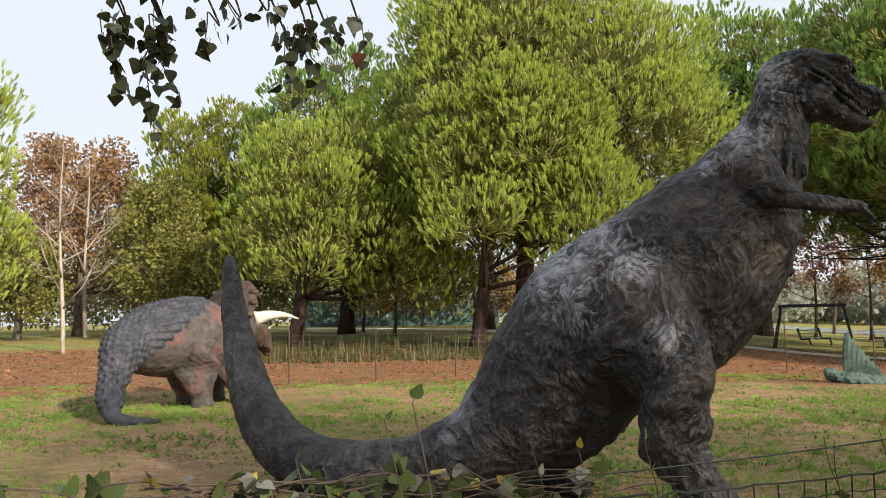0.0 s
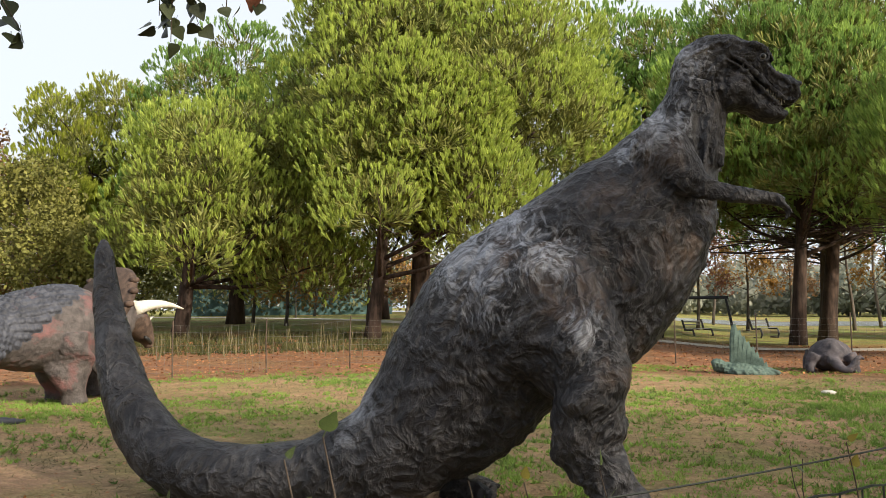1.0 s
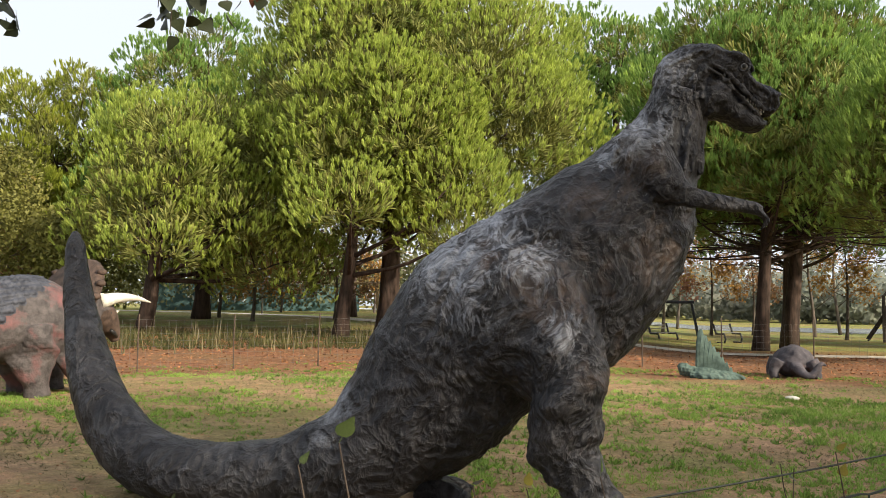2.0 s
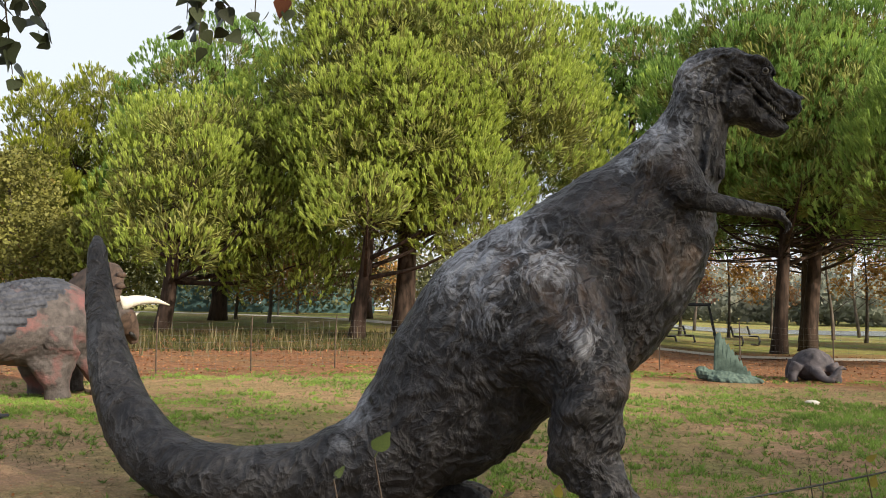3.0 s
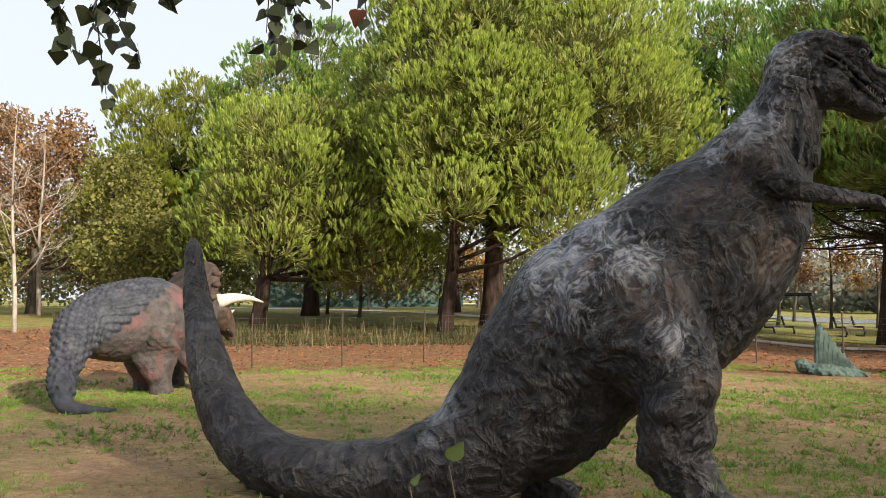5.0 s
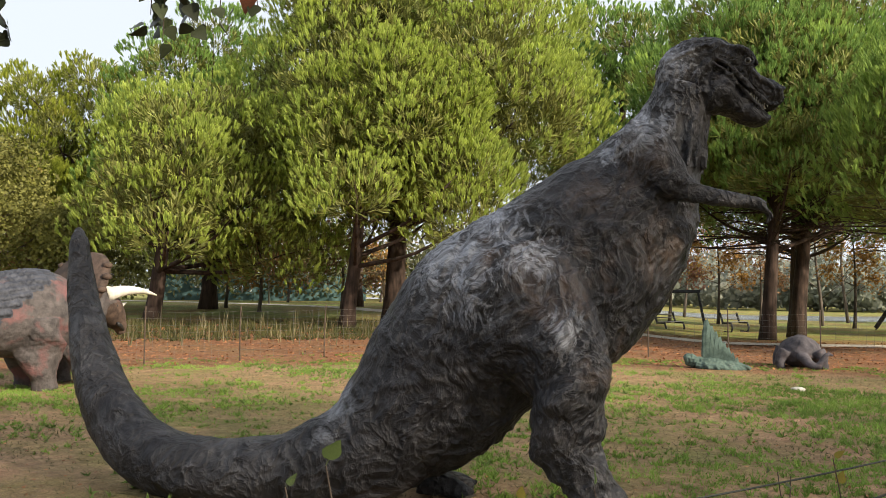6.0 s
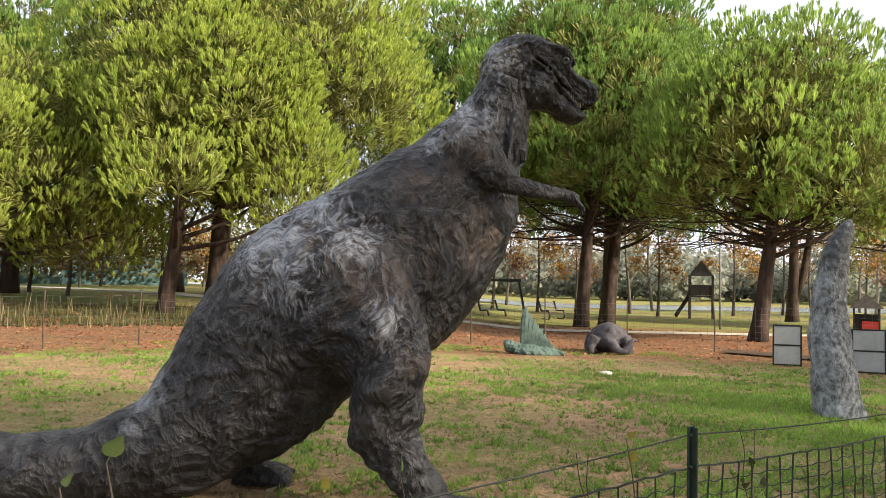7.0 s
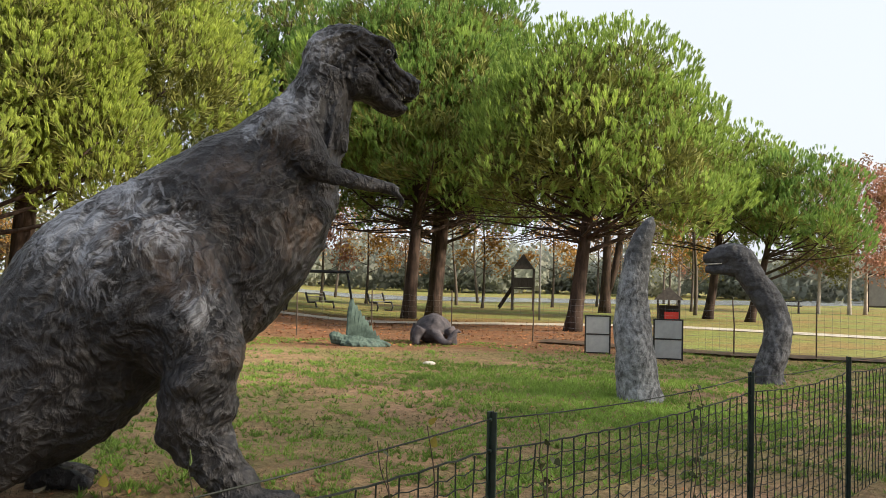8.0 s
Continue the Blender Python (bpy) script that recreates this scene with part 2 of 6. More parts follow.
M = dict(
    tooth=material("ivory_paint", (0.30, 0.28, 0.24), (0.5, 0.48, 0.42), 20, 0.5, 0.1),
    black=material("black_paint", (0.01, 0.01, 0.01), (0.03, 0.03, 0.03), 20, 0.5, 0.1),
    tric=material("weathered_pink_grey_cement", (0.032, 0.028, 0.028), (0.10, 0.086, 0.082), 6, 0.75, 0.6, 30, third=(0.15, 0.068, 0.066), third_scale=2.0, third_at=0.5, ridges=5),
    scute=material("slate_grey_scales", (0.020, 0.022, 0.029), (0.062, 0.066, 0.082), 6, 0.65, 0.5, 30, third=(0.13, 0.06, 0.055), third_scale=0.9, third_at=0.62),
    frill=material("brown_frill", (0.02, 0.014, 0.011), (0.10, 0.066, 0.05), 6, 0.8, 0.4),
    horn=material("horn_white", (0.40, 0.37, 0.31), (0.64, 0.62, 0.55), 6, 0.7, 0.4),
    sail=material("verdigris_cement", (0.03, 0.05, 0.043), (0.10, 0.145, 0.122), 4, 0.85, 0.5, 25, third=(0.14, 0.16, 0.135), third_scale=2.5, third_at=0.6),
    ankyl=material("grey_violet_cement", (0.03, 0.028, 0.033), (0.09, 0.08, 0.088), 4, 0.85, 0.5, 25, third=(0.34, 0.24, 0.22), third_scale=1.4, third_at=0.6),
    neck=material("scuffed_grey_cement", (0.035, 0.037, 0.04), (0.10, 0.104, 0.112), 9, 0.8, 0.8, 22),
    neck_dark=material("dark_grey_cement", (0.022, 0.023, 0.027), (0.075, 0.077, 0.086), 7, 0.75, 0.8, 18),
    # litter soil, darkened further for the shadow in the ditch
    soil=material("litter_soil_with_ditch_shade", (0.03, 0.02, 0.013), (0.12, 0.075, 0.045), 5, 0.95, 0.8, 20, third=(0.075, 0.085, 0.03), third_scale=1.3),
    bark=material("pine_bark", (0.014, 0.010, 0.008), (0.085, 0.055, 0.042), 7, 0.95, 0.9, 9, stretch=(1, 1, 0.22), third=(0.055, 0.04, 0.033), third_scale=1.2),
    bark_pale=material("pale_bark", (0.22, 0.19, 0.16), (0.46, 0.41, 0.36), 6, 0.9, 0.5, 12, stretch=(1, 1, 0.3)),
    bark_grey=material("grey_bark", (0.05, 0.042, 0.036), (0.15, 0.125, 0.105), 6, 0.95, 0.7, 12, stretch=(1, 1, 0.3)),
    pine=leafy("pine_needles", (0.185, 0.25, 0.052), (0.58, 0.67, 0.15), 2.0, third=(0.28, 0.38, 0.085), third_scale=0.3, through_light=0.55, island=0.12),
    pine_mid=leafy("green_pine_needles", (0.13, 0.215, 0.05), (0.42, 0.55, 0.13), 2.0, third=(0.45, 0.57, 0.12), third_scale=0.3, through_light=0.55, island=0.12),
    pine_deep=leafy("deep_green_pine_needles", (0.09, 0.17, 0.045), (0.30, 0.45, 0.115), 2.0, third=(0.42, 0.55, 0.125), third_scale=0.3, through_light=0.55, island=0.12),
    pine_olive=leafy("olive_pine_needles", (0.13, 0.17, 0.02), (0.40, 0.44, 0.06), 1.6, third=(0.34, 0.24, 0.05), third_at=0.6, through_light=0.55, island=0.12),
    # old brown needles; the shade of the crown's recesses is in the colour too
    shaded_old_needles=leafy("old_brown_needles_with_crown_shade", (0.09, 0.10, 0.03), (0.30, 0.31, 0.08), 1.2, third=(0.16, 0.24, 0.055), third_scale=0.6, through_light=0.3, island=0.35),
    rust=leafy("rust_leaves", (0.15, 0.085, 0.045), (0.34, 0.20, 0.10), 0.6, third=(0.17, 0.18, 0.06), third_at=0.56, island=0.22),
    amber=leafy("amber_leaves", (0.22, 0.11, 0.03), (0.48, 0.28, 0.08), 0.6, third=(0.24, 0.25, 0.05), third_at=0.55, island=0.3),
    olive=leafy("olive_leaves", (0.09, 0.095, 0.027), (0.27, 0.265, 0.07), 0.6, third=(0.38, 0.20, 0.06), third_at=0.58, island=0.3),
    rose=leafy("rosy_leaves", (0.22, 0.10, 0.07), (0.46, 0.25, 0.18), 0.6, island=0.3),
    poplar=leafy("dull_green_leaves", (0.025, 0.032, 0.014), (0.06, 0.075, 0.03), 9, rough=0.5, through_light=0.15, island=0.35),
    dark_leaf=leafy("dark_wood_foliage", (0.07, 0.08, 0.04), (0.20, 0.205, 0.09), 0.15, third=(0.27, 0.17, 0.08), third_scale=0.08, island=0.35),
    # distance haze is mixed into this pale, low-contrast foliage colour
    hazed_leaf=leafy("far_foliage_with_painted_haze", (0.26, 0.28, 0.23), (0.33, 0.35, 0.29), 0.12, third=(0.31, 0.30, 0.24), third_scale=0.05, island=0.08, through_light=0.55),
    grass=leafy("grass", (0.11, 0.19, 0.033), (0.30, 0.45, 0.09), 0.5, third=(0.30, 0.30, 0.11), third_scale=0.5, third_at=0.63, island=0.25),
    weed=leafy("weed_leaves", (0.10, 0.16, 0.04), (0.26, 0.36, 0.09), 0.8, third=(0.24, 0.24, 0.10), third_scale=0.7, third_at=0.6, island=0.25),
    # the pines' shade is put into this grass colour
    painted_shade_grass=leafy("grass_with_pine_shade", (0.045, 0.05, 0.018), (0.13, 0.13, 0.045), 0.7, third=(0.16, 0.11, 0.05), third_scale=0.3, island=0.35),
    straw=leafy("dry_stalks", (0.10, 0.09, 0.045), (0.30, 0.25, 0.14), 1.5, island=0.35),
    litter=leafy("fallen_leaves", (0.16, 0.06, 0.025), (0.42, 0.19, 0.08), 1.5, island=0.45, through_light=0.1),
    vine=leafy("bramble_leaves", (0.025, 0.04, 0.018), (0.09, 0.125, 0.04), 12, third=(0.22, 0.13, 0.04), third_scale=9, third_at=0.62, rough=0.4, through_light=0.25, island=0.4),
    hanging=leafy("dark_poplar_leaf", (0.018, 0.024, 0.012), (0.045, 0.056, 0.026), 40, rough=0.45, through_light=0.12, island=0, random_tone=0.4),
    russet=leafy("russet_leaf", (0.10, 0.035, 0.02), (0.20, 0.08, 0.04), 40, through_light=0.3, island=0, random_tone=0.3),
    yellow_leaf=leafy("yellowing_bramble_leaf", (0.22, 0.20, 0.04), (0.42, 0.36, 0.07), 45, third=(0.25, 0.13, 0.05), third_scale=25, through_light=0.35, island=0, random_tone=0.3),
    green_leaf=leafy("green_bramble_leaf", (0.035, 0.06, 0.02), (0.10, 0.14, 0.045), 45, third=(0.16, 0.17, 0.05), third_scale=25, third_at=0.6, through_light=0.3, island=0, random_tone=0.35),
    grey_leaf=leafy("withered_grey_leaf", (0.06, 0.065, 0.06), (0.19, 0.19, 0.17), 45, through_light=0.2, island=0, random_tone=0.35),
    twig=material("dry_twig", (0.03, 0.022, 0.018), (0.09, 0.07, 0.055), 30, 0.9, 0.2),
    wire=material("green_coated_wire", (0.005, 0.009, 0.007), (0.013, 0.02, 0.016), 30, 0.6, 0.05),
    post=material("dark_green_post_paint", (0.007, 0.016, 0.014), (0.022, 0.036, 0.03), 14, 0.4, 0.15),
    oldpost=material("rusty_stake", (0.035, 0.025, 0.018), (0.11, 0.08, 0.06), 14, 0.9, 0.2),
    board=material("faded_white_board", (0.26, 0.27, 0.27), (0.38, 0.39, 0.39), 3, 0.6, 0.1, third=(0.24, 0.24, 0.22), third_scale=1.5),
    dark_wood=material("dark_stained_wood", (0.022, 0.018, 0.015), (0.06, 0.05, 0.042), 8, 0.8, 0.3, stretch=(1, 1, 0.2)),
    pale_wood=material("pale_timber", (0.36, 0.24, 0.13), (0.55, 0.40, 0.25), 8, 0.7, 0.2),
    red=material("red_panel", (0.42, 0.03, 0.025), (0.55, 0.05, 0.04), 5, 0.5, 0.05),
    metal=material("dark_steel", (0.012, 0.013, 0.014), (0.035, 0.036, 0.038), 10, 0.45, 0.1, metal=0.3),
    zinc=material("grey_zinc", (0.17, 0.17, 0.17), (0.23, 0.23, 0.23), 3, 0.5, 0.1, metal=0.4),
    stone=material("pale_stone", (0.40, 0.37, 0.33), (0.62, 0.59, 0.54), 9, 0.9, 0.4),
    path=material("pale_gravel", (0.38, 0.34, 0.28), (0.55, 0.50, 0.42), 3, 0.95, 0.4, 60),
    water=material("river_water", (0.40, 0.44, 0.46), (0.5, 0.54, 0.56), 0.05, 0.12, 0.05, 2, spec=0.6),
    wall=material("teal_painted_wall", (0.04, 0.085, 0.085), (0.08, 0.14, 0.14), 1.5, 0.8, 0.1),
    spray=material("pale_spray_paint", (0.42, 0.46, 0.46), (0.6, 0.64, 0.64), 3, 0.7, 0.0),
)


def ground_material():
    """Lawn with bare earth; beyond the far fence needle litter, then meadow."""
    m = bpy.data.materials.new("park_ground")
    m.use_nodes = True
    n, l = m.node_tree.nodes, m.node_tree.links
    bsdf = n["Principled BSDF"]
    co = n.new("ShaderNodeTexCoord")

    def noi(scale, lo, hi, c0, c1, rough=0.62):
        a = n.new("ShaderNodeTexNoise")
        a.inputs["Scale"].default_value, a.inputs["Detail"].default_value, a.inputs["Roughness"].default_value = scale, 9, rough
        l.new(co.outputs["Object"], a.inputs["Vector"])
        r = n.new("ShaderNodeValToRGB")
        r.color_ramp.elements[0].position, r.color_ramp.elements[1].position = lo, hi
        r.color_ramp.elements[0].color, r.color_ramp.elements[1].color = (*c0, 1), (*c1, 1)
        l.new(a.outputs["Fac"], r.inputs[0])
        return r.outputs[0]

    def blend(fac, a, b):
        x = n.new("ShaderNodeMixRGB")
        l.new(fac, x.inputs[0])
        l.new(a, x.inputs[1])
        l.new(b, x.inputs[2])
        return x.outputs[0]

    earth = noi(2.2, 0.3, 0.7, (0.155, 0.098, 0.062), (0.33, 0.215, 0.138), 0.7)
    turf = noi(5.0, 0.3, 0.7, (0.08, 0.085, 0.028), (0.20, 0.20, 0.07), 0.75)
    where = noi(0.32, 0.40, 0.64, (0, 0, 0), (1, 1, 1), 0.7)
    lawn = blend(where, earth, turf)
    straw = noi(11.0, 0.5, 0.72, (0, 0, 0), (0.45, 0.45, 0.45), 0.75)
    lawn = blend(straw, lawn, noi(3, 0.3, 0.7, (0.22, 0.165, 0.09), (0.34, 0.26, 0.15)))
    needles = noi(3.0, 0.3, 0.7, (0.085, 0.04, 0.024), (0.27, 0.135, 0.078), 0.75)
    meadow = blend(noi(0.28, 0.42, 0.6, (0, 0, 0), (1, 1, 1), 0.7), noi(1.6, 0.3, 0.7, (0.09, 0.12, 0.03), (0.24, 0.275, 0.085), 0.75), noi(2.5, 0.3, 0.7, (0.12, 0.085, 0.035), (0.29, 0.215, 0.09), 0.75))
    # distance from the middle of the lawn, ragged by noise
    rag = n.new("ShaderNodeTexNoise")
    rag.inputs["Scale"].default_value, rag.inputs["Detail"].default_value = 0.6, 6
    l.new(co.outputs["Object"], rag.inputs["Vector"])
    ln = n.new("ShaderNodeVectorMath")
    ln.operation = "LENGTH"
    l.new(co.outputs["Object"], ln.inputs[0])
    add = n.new("ShaderNodeMath")
    add.operation = "MULTIPLY_ADD"
    add.inputs[1].default_value = 3.0
    l.new(rag.outputs["Fac"], add.inputs[0])
    l.new(ln.outputs["Value"], add.inputs[2])

    def ring(lo, hi):
        r = n.new("ShaderNodeMapRange")
        r.inputs["From Min"].default_value, r.inputs["From Max"].default_value = lo, hi
        l.new(add.outputs[0], r.inputs["Value"])
        return r.outputs[0]

    patch = noi(0.7, 0.4, 0.62, (0, 0, 0), (0.7, 0.7, 0.7), 0.7)
    sep = n.new("ShaderNodeSeparateXYZ")
    l.new(co.outputs["Object"], sep.inputs[0])
    az = n.new("ShaderNodeMath")
    az.operation = "ARCTAN2"
    l.new(sep.outputs[0], az.inputs[0])
    l.new(sep.outputs[1], az.inputs[1])
    east = n.new("ShaderNodeMapRange")
    east.inputs["From Min"].default_value, east.inputs["From Max"].default_value = radians(25), radians(29)
    l.new(az.outputs[0], east.inputs["Value"])
    needles = blend(patch, needles, noi(6, 0.3, 0.7, (0.09, 0.06, 0.03), (0.20, 0.14, 0.075), 0.75))
    needles = blend(east.outputs[0], needles, meadow)
    col = blend(ring(20.3, 21.0), lawn, needles)
    col = blend(ring(33.0, 37.0), col, meadow)
    grit = n.new("ShaderNodeMixRGB")
    grit.blend_type, grit.inputs[0].default_value = "MULTIPLY", 1.0
    l.new(col, grit.inputs[1])
    l.new(noi(55, 0.34, 0.66, (0.5, 0.49, 0.47), (1.65, 1.6, 1.55), 0.85), grit.inputs[2])
    mottle = n.new("ShaderNodeMixRGB")
    mottle.blend_type, mottle.inputs[0].default_value = "MULTIPLY", 1.0
    l.new(grit.outputs[0], mottle.inputs[1])
    l.new(noi(8.0, 0.32, 0.68, (0.76, 0.74, 0.72), (1.42, 1.4, 1.38), 0.75), mottle.inputs[2])
    col = mottle.outputs[0]
    l.new(col, bsdf.inputs["Base Color"])
    bsdf.inputs["Roughness"].default_value = 0.95
    bsdf.inputs["Specular IOR Level"].default_value = 0.15
    c = n.new("ShaderNodeTexNoise")
    c.inputs["Scale"].default_value, c.inputs["Detail"].default_value = 14, 8
    l.new(co.outputs["Object"], c.inputs["Vector"])
    bp = n.new("ShaderNodeBump")
    bp.inputs["Strength"].default_value, bp.inputs["Distance"].default_value = 0.9, 0.07
    l.new(c.outputs["Fac"], bp.inputs["Height"])
    l.new(bp.outputs[0], bsdf.inputs["Normal"])
    return m


M["ground"] = ground_material()


def rex_material():
    """Dark paint on rough cement: mottled, with scratchy pale abrasion and shade painted into the creases."""
    m = bpy.data.materials.new("dark_painted_cement")
    m.use_nodes = True
    n, l = m.node_tree.nodes, m.node_tree.links
    bsdf = n["Principled BSDF"]
    co = n.new("ShaderNodeTexCoord")

    def noi(scale, detail, rough, twist, kind="FBM"):
        a = n.new("ShaderNodeTexNoise")
        a.noise_type = kind
        a.inputs["Scale"].default_value, a.inputs["Detail"].default_value = scale, detail
        a.inputs["Roughness"].default_value, a.inputs["Distortion"].default_value = rough, twist
        l.new(co.outputs["Object"], a.inputs["Vector"])
        return a.outputs["Fac"]

    def ramp(fac, stops):
        r = n.new("ShaderNodeValToRGB")
        e = r.color_ramp.elements
        while len(e) < len(stops):
            e.new(0.5)
        for q, (p, c) in zip(e, stops):
            q.position, q.color = p, (c[0], c[1], c[2], 1)
        l.new(fac, r.inputs[0])
        return r.outputs[0]

    def blend(fac, a, colour):
        x = n.new("ShaderNodeMixRGB")
        l.new(fac, x.inputs[0])
        l.new(a, x.inputs[1])
        x.inputs[2].default_value = (*colour, 1)
        return x.outputs[0]

    flow = n.new("ShaderNodeTexNoise")
    flow.inputs["Scale"].default_value, flow.inputs["Detail"].default_value = 1.6, 3
    l.new(co.outputs["Object"], flow.inputs["Vector"])
    bent = n.new("ShaderNodeVectorMath")
    bent.operation, bent.inputs[1].default_value = "MULTIPLY_ADD", (0.5, 0.5, 0.5)
    l.new(flow.outputs["Color"], bent.inputs[0])
    l.new(co.outputs["Object"], bent.inputs[2])

    def ridge(scale, squeeze, detail):
        v = n.new("ShaderNodeVectorMath")
        v.operation, v.inputs[1].default_value = "MULTIPLY", squeeze
        l.new(bent.outputs[0], v.inputs[0])
        a = n.new("ShaderNodeTexNoise")
        a.noise_type = "RIDGED_MULTIFRACTAL"
        a.inputs["Scale"].default_value, a.inputs["Detail"].default_value, a.inputs["Roughness"].default_value = scale, detail, 0.55
        a.inputs["Lacunarity"].default_value, a.inputs["Offset"].default_value, a.inputs["Gain"].default_value = 2.2, 1.0, 1.2
        l.new(v.outputs[0], a.inputs["Vector"])
        even = n.new("ShaderNodeMapRange")
        even.inputs["From Min"].default_value, even.inputs["From Max"].default_value = 0.4, 1.9
        l.new(a.outputs["Fac"], even.inputs["Value"])
        return even.outputs[0]

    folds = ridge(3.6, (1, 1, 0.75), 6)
    strokes = ridge(8.5, (1, 1, 0.65), 7)
    # dark paint, paler where the coat is thin, rubbed bare along the strokes; shade painted black into the hollows
    col = ramp(noi(2.4, 12, 0.7, 0.5), [(0.36, (0.008, 0.0082, 0.0105)), (0.5, (0.019, 0.0187, 0.021)), (0.64, (0.05, 0.047, 0.048))])
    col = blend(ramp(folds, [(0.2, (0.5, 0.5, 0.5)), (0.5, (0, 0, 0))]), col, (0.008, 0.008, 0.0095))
    rub = n.new("ShaderNodeMath")
    rub.operation = "MULTIPLY"
    l.new(ramp(strokes, [(0.62, (0, 0, 0)), (0.85, (1, 1, 1))]), rub.inputs[0])
    l.new(ramp(noi(5, 9, 0.7, 0.6), [(0.46, (0, 0, 0)), (0.66, (0.4, 0.4, 0.4))]), rub.inputs[1])
    col = blend(rub.outputs[0], col, (0.15, 0.148, 0.155))
    speck = n.new("ShaderNodeMixRGB")
    speck.blend_type, speck.inputs[0].default_value = "MULTIPLY", 1.0
    l.new(col, speck.inputs[1])
    l.new(ramp(noi(60, 8, 0.8, 0.6), [(0.36, (0.5, 0.5, 0.5)), (0.64, (1.55, 1.53, 1.55))]), speck.inputs[2])
    l.new(speck.outputs[0], bsdf.inputs["Base Color"])
    bsdf.inputs["Roughness"].default_value, bsdf.inputs["Specular IOR Level"].default_value = 0.5, 0.3
    last = None
    for src, strength, dist in ((folds, 0.5, 0.06), (strokes, 0.7, 0.035), (noi(45, 8, 0.7, 0.4), 0.45, 0.012)):
        b = n.new("ShaderNodeBump")
        b.inputs["Strength"].default_value, b.inputs["Distance"].default_value = strength, dist
        l.new(src, b.inputs["Height"])
        if last:
            l.new(last.outputs[0], b.inputs["Normal"])
        last = b
    l.new(last.outputs[0], bsdf.inputs["Normal"])
    return m


M["rex"] = rex_material()


# ---- mesh helpers ----
from mathutils import kdtree

def link_mesh(name, me, mat, parent=None, label="", smooth=True):
    for q in (mat if isinstance(mat, (list, tuple)) else [mat]):
        me.materials.append(q)
    if smooth:
        me.polygons.foreach_set("use_smooth", [True] * len(me.polygons))
    ob = new(name, me)
    if parent:
        ob.parent = parent
    if label:
        ob["label"] = label
    return ob


def part(name, bm, mat, parent=None, label="", smooth=False):
    me = bpy.data.meshes.new(name)
    bmesh.ops.recalc_face_normals(bm, faces=bm.faces)
    bm.to_mesh(me)
    bm.free()
    return link_mesh(name, me, mat, parent, label, smooth)


def thing(name, x, y, z, label, category, group="", kind="", rz=0.0):
    e = new(name)
    e.matrix_basis = pose(x, y, z, 0, 0, rz)
    return tagged(e, label, category, group, kind)


def soup(verts, faces):
    """A mesh from numpy arrays: vertices (n, 3) and equal-sided faces (m, k)."""
    me = bpy.data.meshes.new("soup")
    m, k = faces.shape
    me.vertices.add(len(verts))
    me.vertices.foreach_set("co", np.asarray(verts, np.float32).ravel())
    me.loops.add(m * k)
    me.loops.foreach_set("vertex_index", np.asarray(faces, np.int32).ravel())
    me.polygons.add(m)
    me.polygons.foreach_set("loop_start", np.arange(0, m * k, k, dtype=np.int32))
    me.update(calc_edges=True)
    return me


def curve_through(rows, n):
    """Rows of numbers, resampled to n rows on a Catmull-Rom curve."""
    a = np.array(rows, float)
    p = np.vstack([2 * a[0] - a[1], a, 2 * a[-1] - a[-2]])
    out = []
    for u in np.linspace(0, len(a) - 1.0001, n):
        i, f = int(u), u - int(u)
        q0, q1, q2, q3 = p[i:i + 4]
        out.append(0.5 * (2 * q1 + (q2 - q0) * f + (2 * q0 - 5 * q1 + 4 * q2 - q3) * f * f + (3 * q1 - q0 - 3 * q2 + q3) * f ** 3))
    return np.array(out)


def tube(bm, pts, radii, seg=7, cap=True, mat=0):
    """A round tube along points; radii one a point."""
    pts = [Vector([float(k) for k in q]) for q in pts]
    radii = [float(r) for r in radii]
    side = None
    rings = []
    for i, q in enumerate(pts):
        d = (pts[min(i + 1, len(pts) - 1)] - pts[max(i - 1, 0)]).normalized()
        if side is None:
            side = d.orthogonal().normalized()
        side = (side - d * side.dot(d)).normalized()
        up = d.cross(side)
        rings.append([bm.verts.new(q + radii[i] * (math.cos(a) * side + math.sin(a) * up)) for a in [2 * math.pi * k / seg for k in range(seg)]])
    for r0, r1 in zip(rings, rings[1:]):
        for k in range(seg):
            bm.faces.new((r0[k], r0[(k + 1) % seg], r1[(k + 1) % seg], r1[k])).material_index = mat
    if cap:
        bm.faces.new(rings[0][::-1]).material_index = mat
        bm.faces.new(rings[-1]).material_index = mat


def loft(bm, rows, seg=28, n=40):
    """A body along rows of (x, y, z, half depth in the upright plane, half width across it)."""
    s = curve_through(rows, n).tolist()
    rings = []
    for i in range(n):
        d = (Vector(s[min(i + 1, n - 1)][:3]) - Vector(s[max(i - 1, 0)][:3])).normalized()
        across = Vector((0, 0, 1)).cross(d)
        across = Vector((-d.y, d.x, 0)).normalized() if across.length < 0.05 else across.normalized()
        if rings and across.dot(last) < 0:
            across = -across
        last = across
        up = d.cross(across)
        c = Vector(s[i][:3])
        rings.append([bm.verts.new(c + max(s[i][3], 0.01) * math.cos(a) * up + max(s[i][4], 0.01) * math.sin(a) * across) for a in [2 * math.pi * k / seg for k in range(seg)]])
    for r0, r1 in zip(rings, rings[1:]):
        for k in range(seg):
            bm.faces.new((r0[k], r0[(k + 1) % seg], r1[(k + 1) % seg], r1[k]))
    bm.faces.new(rings[0][::-1])
    bm.faces.new(rings[-1])


